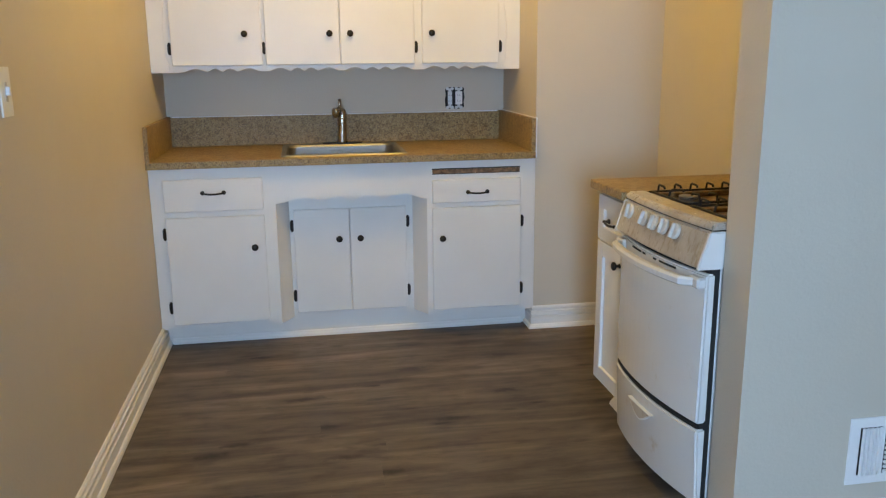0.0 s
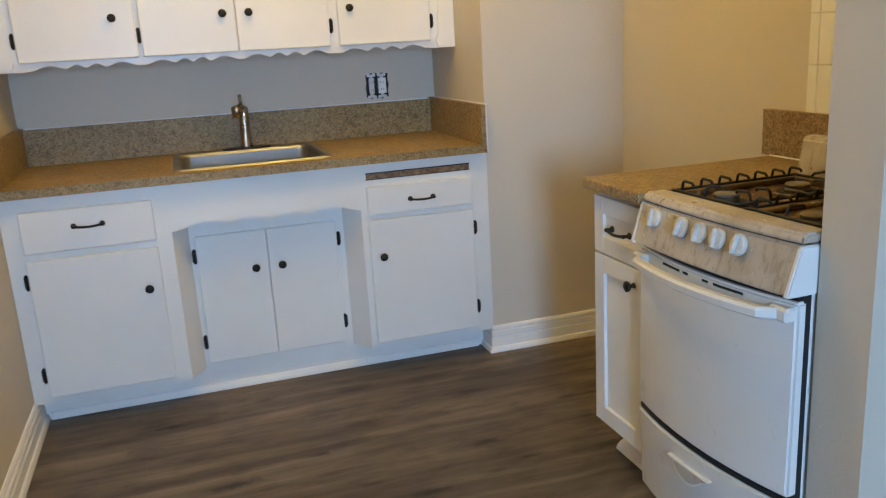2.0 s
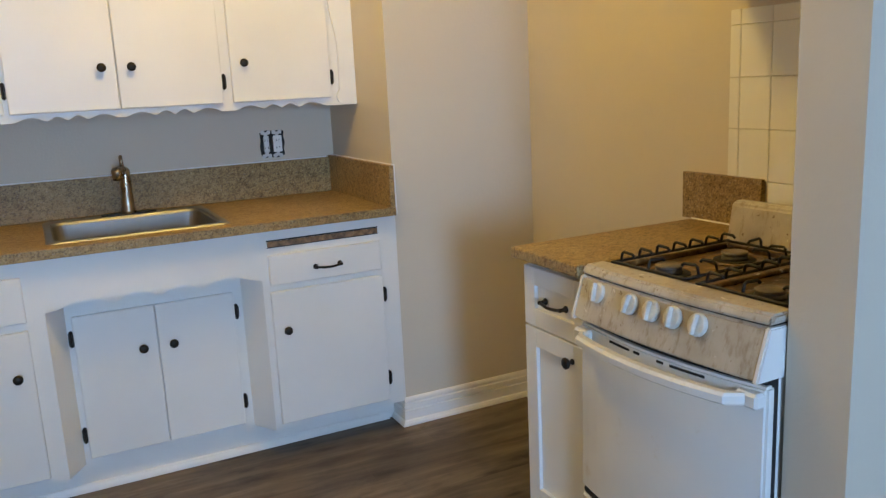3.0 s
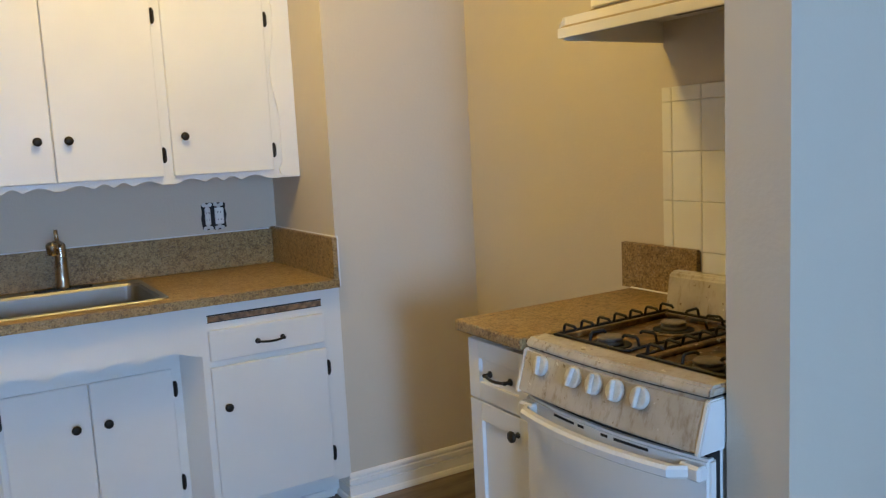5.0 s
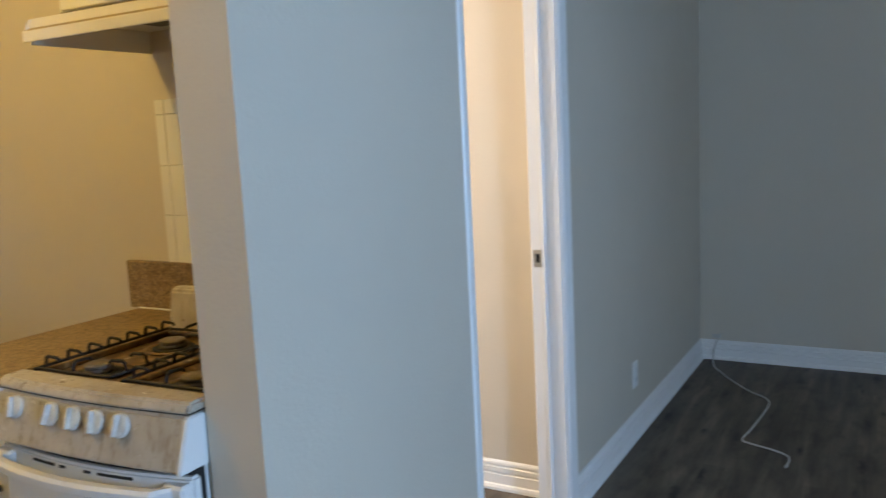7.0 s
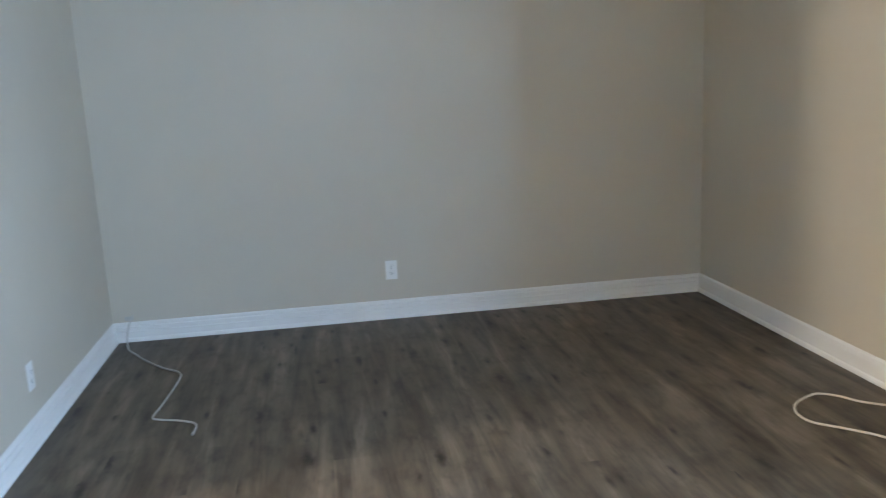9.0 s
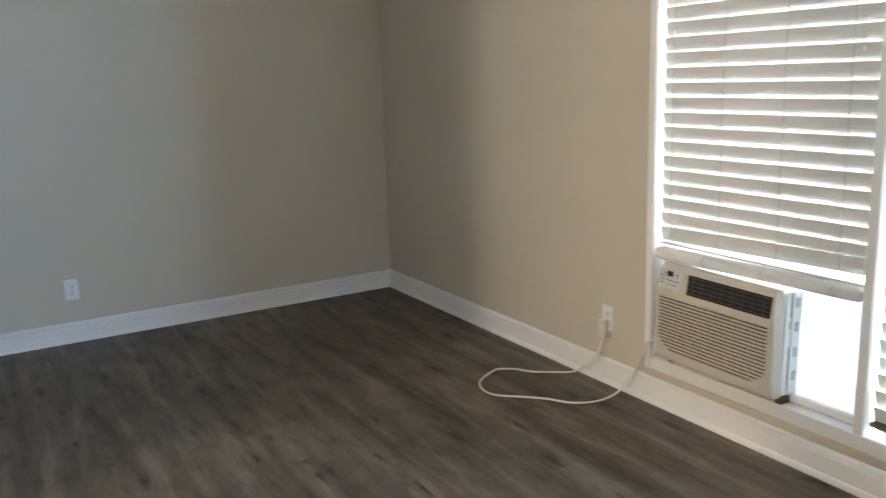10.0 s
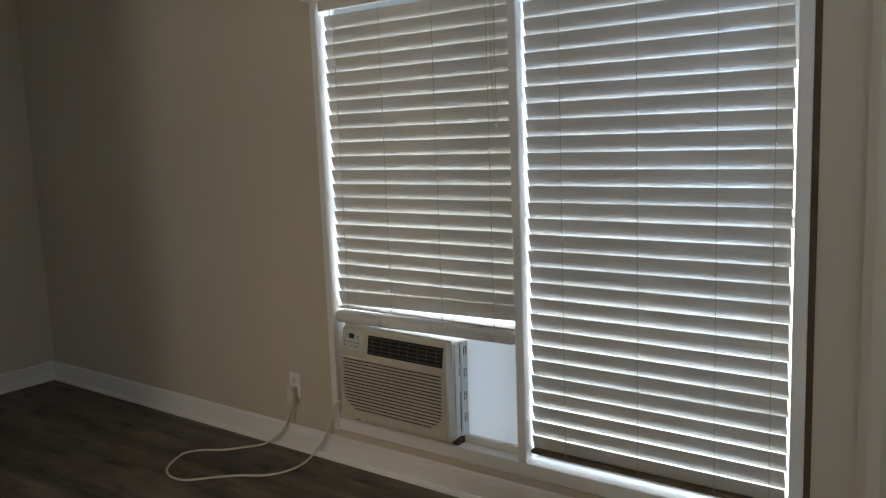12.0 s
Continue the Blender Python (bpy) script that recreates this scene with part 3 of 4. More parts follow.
for v in bm.verts:
    v.co.x -= (v.co.x - (AX0 + AX1) / 2) * 0.055 * (v.co.z - AZ0) / (AZ1 - AZ0)
front = part("front_panel", bm, ACBEIGE, ac)
bm = bmesh.new()
lx0, lx1 = AX0 + 0.030, AX1 - 0.022
for i in range(17):
    z = AZ0 + 0.030 + i * 0.0142
    cut = 0.055 * max(0, 1 - i / 4.0) ** 2
    box(bm, (lx0 + cut, AY - 0.002, z), (lx1 - cut, AY + 0.0055, z + 0.0078), 0.002)
part("grille", bm, ACBEIGE, front, "horizontal louvre bars")
bm = bmesh.new()
for i in range(16):
    z = AZ0 + 0.0383 + i * 0.0142
    cut = 0.055 * max(0, 1 - i / 4.0) ** 2 + 0.004
    box(bm, (lx0 + cut, AY - 0.001, z), (lx1 - cut, AY + 0.0014, z + 0.006))
part("grille_gap", bm, CAULK, front)
lean = math.atan2(0.014, 0.098)


def upper(bm, x0, x1, z0, z1, d0, d1):
    """A box on the sloping upper strip of the front panel."""
    def yy(z, d):
        return AY - 0.014 * (z - (AZ1 - 0.110)) / 0.098 + d
    vs = [bm.verts.new((x, yy(z, d), z)) for x in (x0, x1) for z in (z0, z1) for d in (d0, d1)]
    for f in ((0, 1, 3, 2), (4, 6, 7, 5), (0, 4, 5, 1), (2, 3, 7, 6), (0, 2, 6, 4), (1, 5, 7, 3)):
        bm.faces.new([vs[i] for i in f])
    bmesh.ops.recalc_face_normals(bm, faces=bm.faces[:])


VX0, VX1, VZ0, VZ1 = AX0 + 0.027, AX0 + 0.414, AZ1 - 0.100, AZ1 - 0.022
bm = bmesh.new()
upper(bm, VX0, VX1, VZ0, VZ1, -0.004, 0.0016)
vent = part("air_outlet", bm, SLOT, front, "black air outlet with louvres")
bm = bmesh.new()
for i in range(5):
    z = VZ0 + 0.008 + i * 0.0155
    upper(bm, VX0 + 0.006, VX1 - 0.006, z, z + 0.0014, 0.0, 0.005)
part("louvre", bm, DULL, vent)
for i in range(8):
    x = VX0 + 0.03 + i * 0.047
    bm = bmesh.new()
    upper(bm, x, x + 0.0014, VZ0 + 0.006, VZ1 - 0.006, 0.0, 0.004)
    part("fin", bm, DULL, vent)
bm = bmesh.new()
upper(bm, AX1 - 0.135, AX1 - 0.022, AZ1 - 0.096, AZ1 - 0.016, -0.003, 0.0012)
panel = part("control_panel", bm, ACPANEL, front, "pale grey control panel with small buttons")
bm = bmesh.new()
upper(bm, AX1 - 0.086, AX1 - 0.056, AZ1 - 0.046, AZ1 - 0.026, 0.0, 0.0020)
part("display", bm, SLOT, panel)
bm = bmesh.new()
for x, z, w in ((0.112, 0.034, 0.012), (0.112, 0.043, 0.006), (0.048, 0.034, 0.008), (0.034, 0.046, 0.010), (0.116, 0.062, 0.010), (0.098, 0.062, 0.008), (0.080, 0.060, 0.010), (0.062, 0.060, 0.008),
                (0.112, 0.076, 0.010), (0.094, 0.078, 0.008), (0.074, 0.076, 0.008), (0.040, 0.074, 0.012), (0.040, 0.060, 0.008)):
    upper(bm, AX1 - x, AX1 - x + w, AZ1 - z - 0.0035, AZ1 - z, 0.0, 0.0020)
part("button_bars", bm, BRONZE, panel)
ac.rotation_euler.y = radians(-0.8)
bm = bmesh.new()
box(bm, (WM + 0.020, YS - 0.072, 0.232), (AX0 + 0.0025, YS - 0.060, 0.655), 0.001)
tagged(part("filler_panel", bm, FOAM), "white translucent filler panel between air conditioner and window frame", "panel", "filler panels")
bm = bmesh.new()
box(bm, (AX1 - 0.012, YS - 0.072, 0.232), (2.848, YS - 0.060, 0.655), 0.001)
tagged(part("filler_panel", bm, TRIM), "narrow white filler panel between air conditioner and window casing", "panel", "filler panels")
bm = bmesh.new()
box(bm, (WM + 0.020, YS - 0.074, 0.2085), (2.843, YS - 0.045, 0.240), 0.003)
tagged(part("support_rail", bm, TRIM), "white painted rail on the window sill", "rail")


# ---- wall outlets, switch, register ----
def plate(bm, c, n, w, h, d=0.006):
    """A rounded cover plate centred at c on a wall that faces n."""
    c, n = Vector(c), Vector(n)
    s = Vector((-n.y, n.x, 0))
    a = c - s * w / 2 - Vector((0, 0, h / 2)) + n * 0.0005
    b = c + s * w / 2 + Vector((0, 0, h / 2)) + n * d
    box(bm, [min(a[i], b[i]) for i in range(3)], [max(a[i], b[i]) for i in range(3)], 0.002, 2)


def outlet(c, n, label):
    o = thing("wall_outlet", c, label, "outlet", "wall outlets")
    bm = bmesh.new()
    plate(bm, c, n, 0.072, 0.118)
    part("cover_plate", bm, PLASTIC, o)
    n, c = Vector(n), Vector(c)
    s = Vector((-n.y, n.x, 0))
    for dz in (0.020, -0.020):
        bm = bmesh.new()
        plate(bm, c + Vector((0, 0, dz)), n, 0.034, 0.029, 0.008)
        socket = part("socket", bm, PLASTIC, o)
        bm = bmesh.new()
        for ds, w, h, z in ((-0.0065, 0.0022, 0.009, 0.003), (0.0065, 0.0022, 0.008, 0.003), (0, 0.005, 0.005, -0.008)):
            box(bm, *[[f(p, q) for p, q in zip(c + s * (ds - w / 2) + Vector((0, 0, dz + z - h / 2)) + n * 0.0075, c + s * (ds + w / 2) + Vector((0, 0, dz + z + h / 2)) + n * 0.0086)] for f in (min, max)])
        part("pin_holes", bm, SLOT, socket)
    return o


outlet((XE, 0.745, 0.305), (-1, 0, 0), "white duplex outlet low on the living room wall")
outlet((3.955, YN, 0.290), (0, -1, 0), "white duplex outlet beside the hall doorway")
outlet((3.126, YS, 0.312), (0, 1, 0), "white duplex outlet with a plug below the window wall")

sw = thing("light_switch", (XW, 2.690, 1.297), "white light switch on the kitchen wall", "switch")
bm = bmesh.new()
plate(bm, (XW, 2.690, 1.297), (1, 0, 0), 0.075, 0.120)
part("cover_plate", bm, PLASTIC, sw)
bm = bmesh.new()
box(bm, (XW + 0.004, 2.685, 1.288), (XW + 0.016, 2.695, 1.310), 0.002)
part("toggle", bm, PLASTIC, sw)
bm = bmesh.new()
box(bm, (XW + 0.0055, 2.683, 1.273), (XW + 0.0068, 2.697, 1.321))
part("toggle_slot", bm, COAX, sw)

reg = thing("air_register", (2.02, YN, 0.275), "white metal air register low on the partition", "vent")
bm = bmesh.new()
RX0, RX1, RZ0, RZ1 = 1.876, 2.166, 0.172, 0.376
box(bm, (RX0, YN - 0.006, RZ0), (RX1, YN - 0.0005, RZ1), 0.002)
part("frame", bm, TRIM, reg)
bm = bmesh.new()
box(bm, (RX0 + 0.032, YN - 0.0075, RZ0 + 0.030), (RX0 + 0.100, YN - 0.0055, RZ1 - 0.030))
box(bm, (RX0 + 0.112, YN - 0.0075, RZ0 + 0.030), (RX1 - 0.030, YN - 0.0055, RZ1 - 0.030))
part("opening", bm, SLOT, reg)
vane = bmesh.new()
box(vane, (-0.0045, -0.007, -0.072), (0.0045, 0.001, 0.072), 0.001)
vane = mesh_of("vane", vane, TRIM)
for i in range(5):
    piece("vane", vane, reg, pose(RX0 + 0.0395 + i * 0.0135, YN - 0.0085, 0.274, 0, 0, 18))
bm = bmesh.new()
box(bm, (-0.074, -0.007, -0.0042), (0.074, 0.001, 0.0042), 0.001)
bar = mesh_of("vane", bm, TRIM)
for i in range(10):
    piece("vane", bar, reg, pose(RX0 + 0.186, YN - 0.0085, RZ0 + 0.038 + i * 0.0143, 15, 0, 0))

# supply cord of the air conditioner, with its plug
cord = thing("power_cord", (3.35, -0.9, 0.0), "cream power cord looped on the floor beside the baseboard", "cord")
bm = bmesh.new()
box(bm, (3.108, YS + 0.009, 0.222), (3.152, YS + 0.040, 0.308), 0.006, 2)
part("plug", bm, CORD, cord, "square cream safety plug")
bm = bmesh.new()
tube(bm, smooth_line([(3.126, YS + 0.028, 0.232), (3.138, -1.232, 0.175), (3.165, -1.228, 0.120), (3.225, -1.222, 0.060), (3.300, -1.205, 0.010), (3.359, -1.134, 0.0055), (3.424, -1.055, 0.0055), (3.500, -1.008, 0.0055),
                      (3.546, -0.942, 0.0055), (3.527, -0.877, 0.0055), (3.483, -0.805, 0.0055), (3.435, -0.762, 0.0055), (3.362, -0.735, 0.0055), (3.283, -0.748, 0.0055), (3.208, -0.822, 0.0055), (3.120, -0.905, 0.0055),
                      (3.030, -0.960, 0.0055), (2.982, -1.026, 0.0055), (2.967, -1.101, 0.0055), (2.978, -1.175, 0.008), (2.970, -1.222, 0.035), (2.908, -1.232, 0.121), (2.870, -1.232, 0.206), (2.838, -1.230, 0.270), (2.800, -1.240, 0.300)], 8), 0.0050, 8)
part("cable", bm, CORD, cord, smooth=True)

# loose cable in the corner
loose = thing("coax_cable", (4.6, 1.9, 0.0), "thin grey cable lying on the floor from the corner", "cable")
bm = bmesh.new()
tube(bm, smooth_line([(5.333, 2.285, 0.158), (5.318, 2.300, 0.128), (5.300, 2.320, 0.06), (5.176, 2.296, 0.006), (5.04, 2.225, 0.0055), (4.916, 2.150, 0.0055), (4.765, 2.037, 0.0055), (4.669, 1.940, 0.0055), (4.552, 1.918, 0.0055),
                      (4.228, 1.943, 0.0055), (4.075, 1.960, 0.0055), (4.035, 1.920, 0.0055), (3.999, 1.827, 0.0055), (3.945, 1.757, 0.0055), (3.853, 1.751, 0.0055)], 8), 0.0046, 8)
part("cable", bm, COAX, loose, smooth=True)
bm = bmesh.new()
turned(bm, [(0.0055, 0), (0.0062, 0.004), (0.0062, 0.022), (0.004, 0.026)], look((3.853, 1.751, 0.0062), (3.75, 1.765, 0.0062)) @ pose(0, 0, 0, 180, 0, 0), 10)
part("connector", bm, METAL, loose, smooth=True)
bm = bmesh.new()
box(bm, (XE - 0.004, 2.285, 0.128), (XE - 0.0005, 2.335, 0.152), 0.0015)
part("wall_grommet", bm, COAX, loose)


# ---- kitchen hardware ----
def knob_mesh():
    bm = bmesh.new()
    turned(bm, [(0.0085, 0.0), (0.0085, 0.003), (0.0055, 0.006), (0.0055, 0.013), (0.013, 0.017), (0.0162, 0.022), (0.0155, 0.027), (0.010, 0.0305), (0.003, 0.0315)], Matrix(), 18)
    return mesh_of("knob", bm, BRONZE, True)


def hinge_mesh():
    """Dark surface hinge: pointed leaf and a barrel; faces local +z, long side along local y."""
    bm = bmesh.new()
    sheet(bm, [(-0.010, -0.018), (-0.006, -0.027), (0.0, -0.031), (0.006, -0.026), (0.009, -0.018), (0.009, 0.018), (0.006, 0.026), (0.0, 0.031), (-0.006, 0.027), (-0.010, 0.018)], "z", 0.0, 0.0035)
    tube(bm, [(-0.001, -0.029, 0.004), (-0.001, 0.029, 0.004)], 0.0042, 8)
    return mesh_of("hinge", bm, BRONZE)


def pull_mesh():
    """Dark bail pull, long side along local x, standing out along local z."""
    bm = bmesh.new()
    for x in (-0.048, 0.048):
        turned(bm, [(0.010, 0), (0.0105, 0.003), (0.006, 0.008), (0.005, 0.016), (0.0065, 0.022), (0.004, 0.026)], Matrix.Translation((x, 0, 0)), 12)
    pts = [(-0.048 + 0.096 * i / 16, -0.004 * math.sin(math.pi * i / 16), 0.020 + 0.006 * math.sin(math.pi * i / 16)) for i in range(17)]
    tube(bm, pts, 0.0045, 8)
    return mesh_of("pull", bm, BRONZE, True)


KNOB, HINGE, PULL = knob_mesh(), hinge_mesh(), pull_mesh()


def facing_south(x, y, z):
    return pose(x, y, z, 90, 0, 0)


def slab(parent, name, lo, hi, bevel=0.004, material=None, label=""):
    bm = bmesh.new()
    box(bm, lo, hi, bevel, 2)
    return part(name, bm, material or WHITE, parent, label)


def arches(x0, x1, widths, low, high):
    """Points of a wavy edge from x0 to x1: one arch for each relative width."""
    k, pts, x = (x1 - x0) / sum(widths), [], x0
    for w in widths:
        n = 12
        for i in range(n):
            pts.append((x + w * k * i / n, low + (high - low) * (0.5 - 0.5 * math.cos(2 * math.pi * i / n)) ** 0.6))
        x += w * k
    return pts + [(x1, low)]


# ---- base cabinet of the sink niche ----
base = thing("base_cabinet", (0.62, 4.45, 0), "white painted sink base cabinet with scalloped apron and dark hardware", "cabinet")
FY = 4.398
X0, X1, ZB, ZT = XW + 0.002, 1.519, 0.108, 0.882
RL, RR = 0.262, 0.985                                    # sides of the set-back middle bay
bm = bmesh.new()
box(bm, (X0, FY, ZB), (RL, YB - 0.03, ZT))
part("drawer_unit", bm, WHITE, base)
bm = bmesh.new()
box(bm, (RR, FY, ZB), (X1, YB - 0.03, ZT))
part("drawer_unit", bm, WHITE, base)
bm = bmesh.new()
box(bm, (RL + 0.0005, 4.496, ZB - 0.022), (RR - 0.0005, YB - 0.03, 0.7215))
part("sink_bay", bm, WHITE, base)
for corner in ([(RL, FY), (RL + 0.058, 4.4965), (RL, 4.4965)], [(RR, FY), (RR, 4.4965), (RR - 0.060, 4.4965)]):
    bm = bmesh.new()
    sheet(bm, corner, "z", ZB, 0.7215)
    part("splayed_side", bm, WHITE, base)
bm = bmesh.new()
box(bm, (RL + 0.0005, 4.417, 0.722), (RR - 0.0005, 4.497, ZT))
part("top_board", bm, WHITE, base)
bm = bmesh.new()
sheet(bm, [(RL, ZT), (RL, 0.700)] + arches(RL + 0.035, RR - 0.03, (1, 0.8, 0.8, 1), 0.704, 0.727) + [(RR, 0.697), (RR, ZT)], "y", FY - 0.0005, FY + 0.018)
part("apron", bm, WHITE, base, "scalloped apron above the sink doors")
bm = bmesh.new()
box(bm, (X0, 4.508, 0), (X1, 4.54, ZB))
sheet(bm, [(4.508, 0), (4.494, 0), (4.495, 0.012), (4.501, 0.026), (4.508, 0.030)], "x", X0 + 0.028, X1 - 0.028)
part("toe_kick", bm, WHITE, base, "white plinth with shoe moulding")


def cupboard_door(parent, x0, x1, z0, z1, y, hinge_side, knob_x, knob_z, hinge_zs, thick=0.018):
    d = slab(parent, "door", (x0, y, z0), (x1, y + thick, z1), 0.005)
    piece("knob", KNOB, d, facing_south(knob_x, y, knob_z))
    hx = x0 - 0.007 if hinge_side < 0 else x1 + 0.007
    for z in hinge_zs:
        piece("hinge", HINGE, d, facing_south(hx, y + thick - 0.004, z) @ pose(0, 0, 0, 0, 0, 180 if hinge_side > 0 else 0))
    return d


def drawer(parent, x0, x1, z0, z1, y, px, pz):
    d = slab(parent, "drawer_front", (x0, y, z0), (x1, y + 0.018, z1), 0.005)
    piece("pull", PULL, d, facing_south(px, y, pz))
    return d


DY = FY - 0.0175
drawer(base, -0.243, 0.207, 0.679, 0.831, DY, -0.018, 0.767)
drawer(base, 1.010, 1.452, 0.674, 0.789, DY, 1.234, 0.726)
cupboard_door(base, -0.243, 0.207, 0.132, 0.653, DY, -1, 0.157, 0.503, (0.577, 0.219))
cupboard_door(base, 1.008, 1.454, 0.132, 0.652, DY, 1, 1.056, 0.503, (0.571, 0.224))
MY = 4.480
cupboard_door(base, 0.338, 0.6095, 0.128, 0.652, MY, -1, 0.557, 0.503, (0.572, 0.217))
cupboard_door(base, 0.6115, 0.892, 0.128, 0.652, MY, 1, 0.661, 0.503, (0.574, 0.218))
bm = bmesh.new()
box(bm, (1.014, FY - 0.005, 0.818), (1.449, FY + 0.02, 0.838), 0.002)
part("bread_board", bm, BOARD, base, "raw wooden edge of a pull-out board")
# shade round the board, painted as dark strips along its edges
bm = bmesh.new()
box(bm, (1.012, FY - 0.0012, 0.8385), (1.451, FY + 0.01, 0.8435))
box(bm, (1.012, FY - 0.0012, 0.8145), (1.451, FY + 0.01, 0.8175))
part("board_slot_shade", bm, SLOT, base)

# ---- worktop, sink, tap ----
SX0, SX1, SY0, SY1 = 0.295, 0.905, 4.440, 4.995
top = thing("countertop", (0.62, 4.72, 0.882), "beige speckled stone-look countertop with backsplash", "countertop")
bm = bmesh.new()
ZC = 0.9145
for lo, hi in (((XW, 4.365, 0.8825), (X1 + 0.002, SY0 + 0.02, ZC)), ((XW, SY1 - 0.02, 0.8825), (X1 + 0.002, YB, ZC)), ((XW, SY0 + 0.02, 0.8825), (SX0 + 0.02, SY1 - 0.02, ZC)), ((SX1 - 0.02, SY0 + 0.02, 0.8825), (X1 + 0.002, SY1 - 0.02, ZC))):
    box(bm, lo, hi)
part("slab", bm, GRANITE, top)
slab(top, "backsplash", (XW + 0.020, YB - 0.020, ZC), (X1 - 0.018, YB, 1.069), 0.002, GRANITE)
slab(top, "side_splash", (XW, 4.367, ZC), (XW + 0.020, YB, 1.076), 0.002, GRANITE)
slab(top, "side_splash", (X1 - 0.018, 4.367, ZC), (X1 + 0.002, YB, 1.076), 0.002, GRANITE)
bm = bmesh.new()
tube(bm, [(XW + 0.03, YB - 0.012, 1.071), (X1 - 0.03, YB - 0.012, 1.071)], 0.004, 6)
tube(bm, [(X1 + 0.002, 4.372, 1.077), (X1 + 0.002, YB - 0.02, 1.077)], 0.004, 6)
part("caulk_line", bm, TRIM, top)
bm = bmesh.new()
box(bm, (X1 + 0.0025, 4.374, 0.884), (XC - 0.0005, 4.404, 1.080), 0.002)
part("caulk_joint", bm, TRIM, top, "cream caulk joint against the wall corner")
bm = bmesh.new()
box(bm, (X1 + 0.0005, 4.402, ZB), (XC - 0.0005, 4.44, ZT), 0.001)
part("filler_strip", bm, WHITE, base)

sink = thing("kitchen_sink", (0.60, 4.72, 0.915), "stainless steel drop-in sink set in the countertop", "sink")
bm = bmesh.new()


def ring(x0, x1, y0, y1, z, r, n=6):
    pts = []
    for cx, cy, a0 in ((x1 - r, y1 - r, 0), (x0 + r, y1 - r, 90), (x0 + r, y0 + r, 180), (x1 - r, y0 + r, 270)):
        for i in range(n + 1):
            a = radians(a0 + 90 * i / n)
            pts.append(bm.verts.new((cx + r * math.cos(a), cy + r * math.sin(a), z)))
    return pts


loops = [ring(SX0, SX1, SY0, SY1, ZC + 0.0005, 0.03), ring(SX0 + 0.004, SX1 - 0.004, SY0 + 0.004, SY1 - 0.004, ZC + 0.006, 0.028), ring(SX0 + 0.024, SX1 - 0.024, SY0 + 0.024, SY1 - 0.075, ZC + 0.006, 0.05),
         ring(SX0 + 0.030, SX1 - 0.030, SY0 + 0.030, SY1 - 0.081, ZC - 0.004, 0.05), ring(SX0 + 0.040, SX1 - 0.040, SY0 + 0.040, SY1 - 0.090, ZC - 0.15, 0.05), ring(SX0 + 0.075, SX1 - 0.075, SY0 + 0.075, SY1 - 0.125, ZC - 0.168, 0.04)]
for p, q in zip(loops, loops[1:]):
    for i in range(len(p)):
        j = (i + 1) % len(p)
        bm.faces.new((p[i], p[j], q[j], q[i]))
bm.faces.new(loops[-1])
bmesh.ops.recalc_face_normals(bm, faces=bm.faces[:])
part("bowl", bm, STEEL, sink)
bm = bmesh.new()
turned(bm, [(0.045, 0), (0.043, 0.004), (0.03, 0.003), (0.028, 0.001)], Matrix.Translation((0.60, 4.68, ZC - 0.1675)), 20)
part("drain", bm, NICKEL, sink, smooth=True)

tap = thing("kitchen_faucet", (0.612, 4.955, ZC + 0.006), "brushed nickel single-lever faucet behind the sink", "faucet")
bm = bmesh.new()
pts = []
for i in range(24):
    a = 2 * math.pi * i / 24
    pts.append((0.612 + 0.105 * math.copysign(abs(math.cos(a)) ** 0.6, math.cos(a)), 4.955 + 0.027 * math.sin(a)))
sheet(bm, pts, "z", ZC + 0.006, ZC + 0.013)
part("deck_plate", bm, IRON, tap, "dark oval deck plate")
bm = bmesh.new()
turned(bm, [(0.028, 0), (0.028, 0.010), (0.024, 0.018), (0.0215, 0.07), (0.0200, 0.145), (0.019, 0.150), (0.019, 0.172), (0.012, 0.178)], Matrix.Translation((0.612, 4.955, ZC + 0.013)) @ pose(0, 0, 0, 3, 1, 0), 20)
body = part("tap_body", bm, NICKEL, tap, smooth=True)
bm = bmesh.new()
turned(bm, [(0.016, 0.0), (0.0215, 0.003), (0.0215, 0.040), (0.017, 0.046), (0.010, 0.048)], Matrix.Translation((0.583, 4.880, 1.068)) @ pose(0, 0, 0, 14, -6, 0), 20)
tube(bm, [(0.586, 4.885, 1.100), (0.600, 4.920, 1.104), (0.612, 4.950, 1.098)], 0.0165, 14)
part("spout", bm, NICKEL, tap, smooth=True)
bm = bmesh.new()
tube(bm, [(0.606, 4.930, 1.095), (0.604, 4.925, 1.125), (0.602, 4.918, 1.158)], 0.0075, 10)
part("lever", bm, NICKEL, tap, smooth=True)

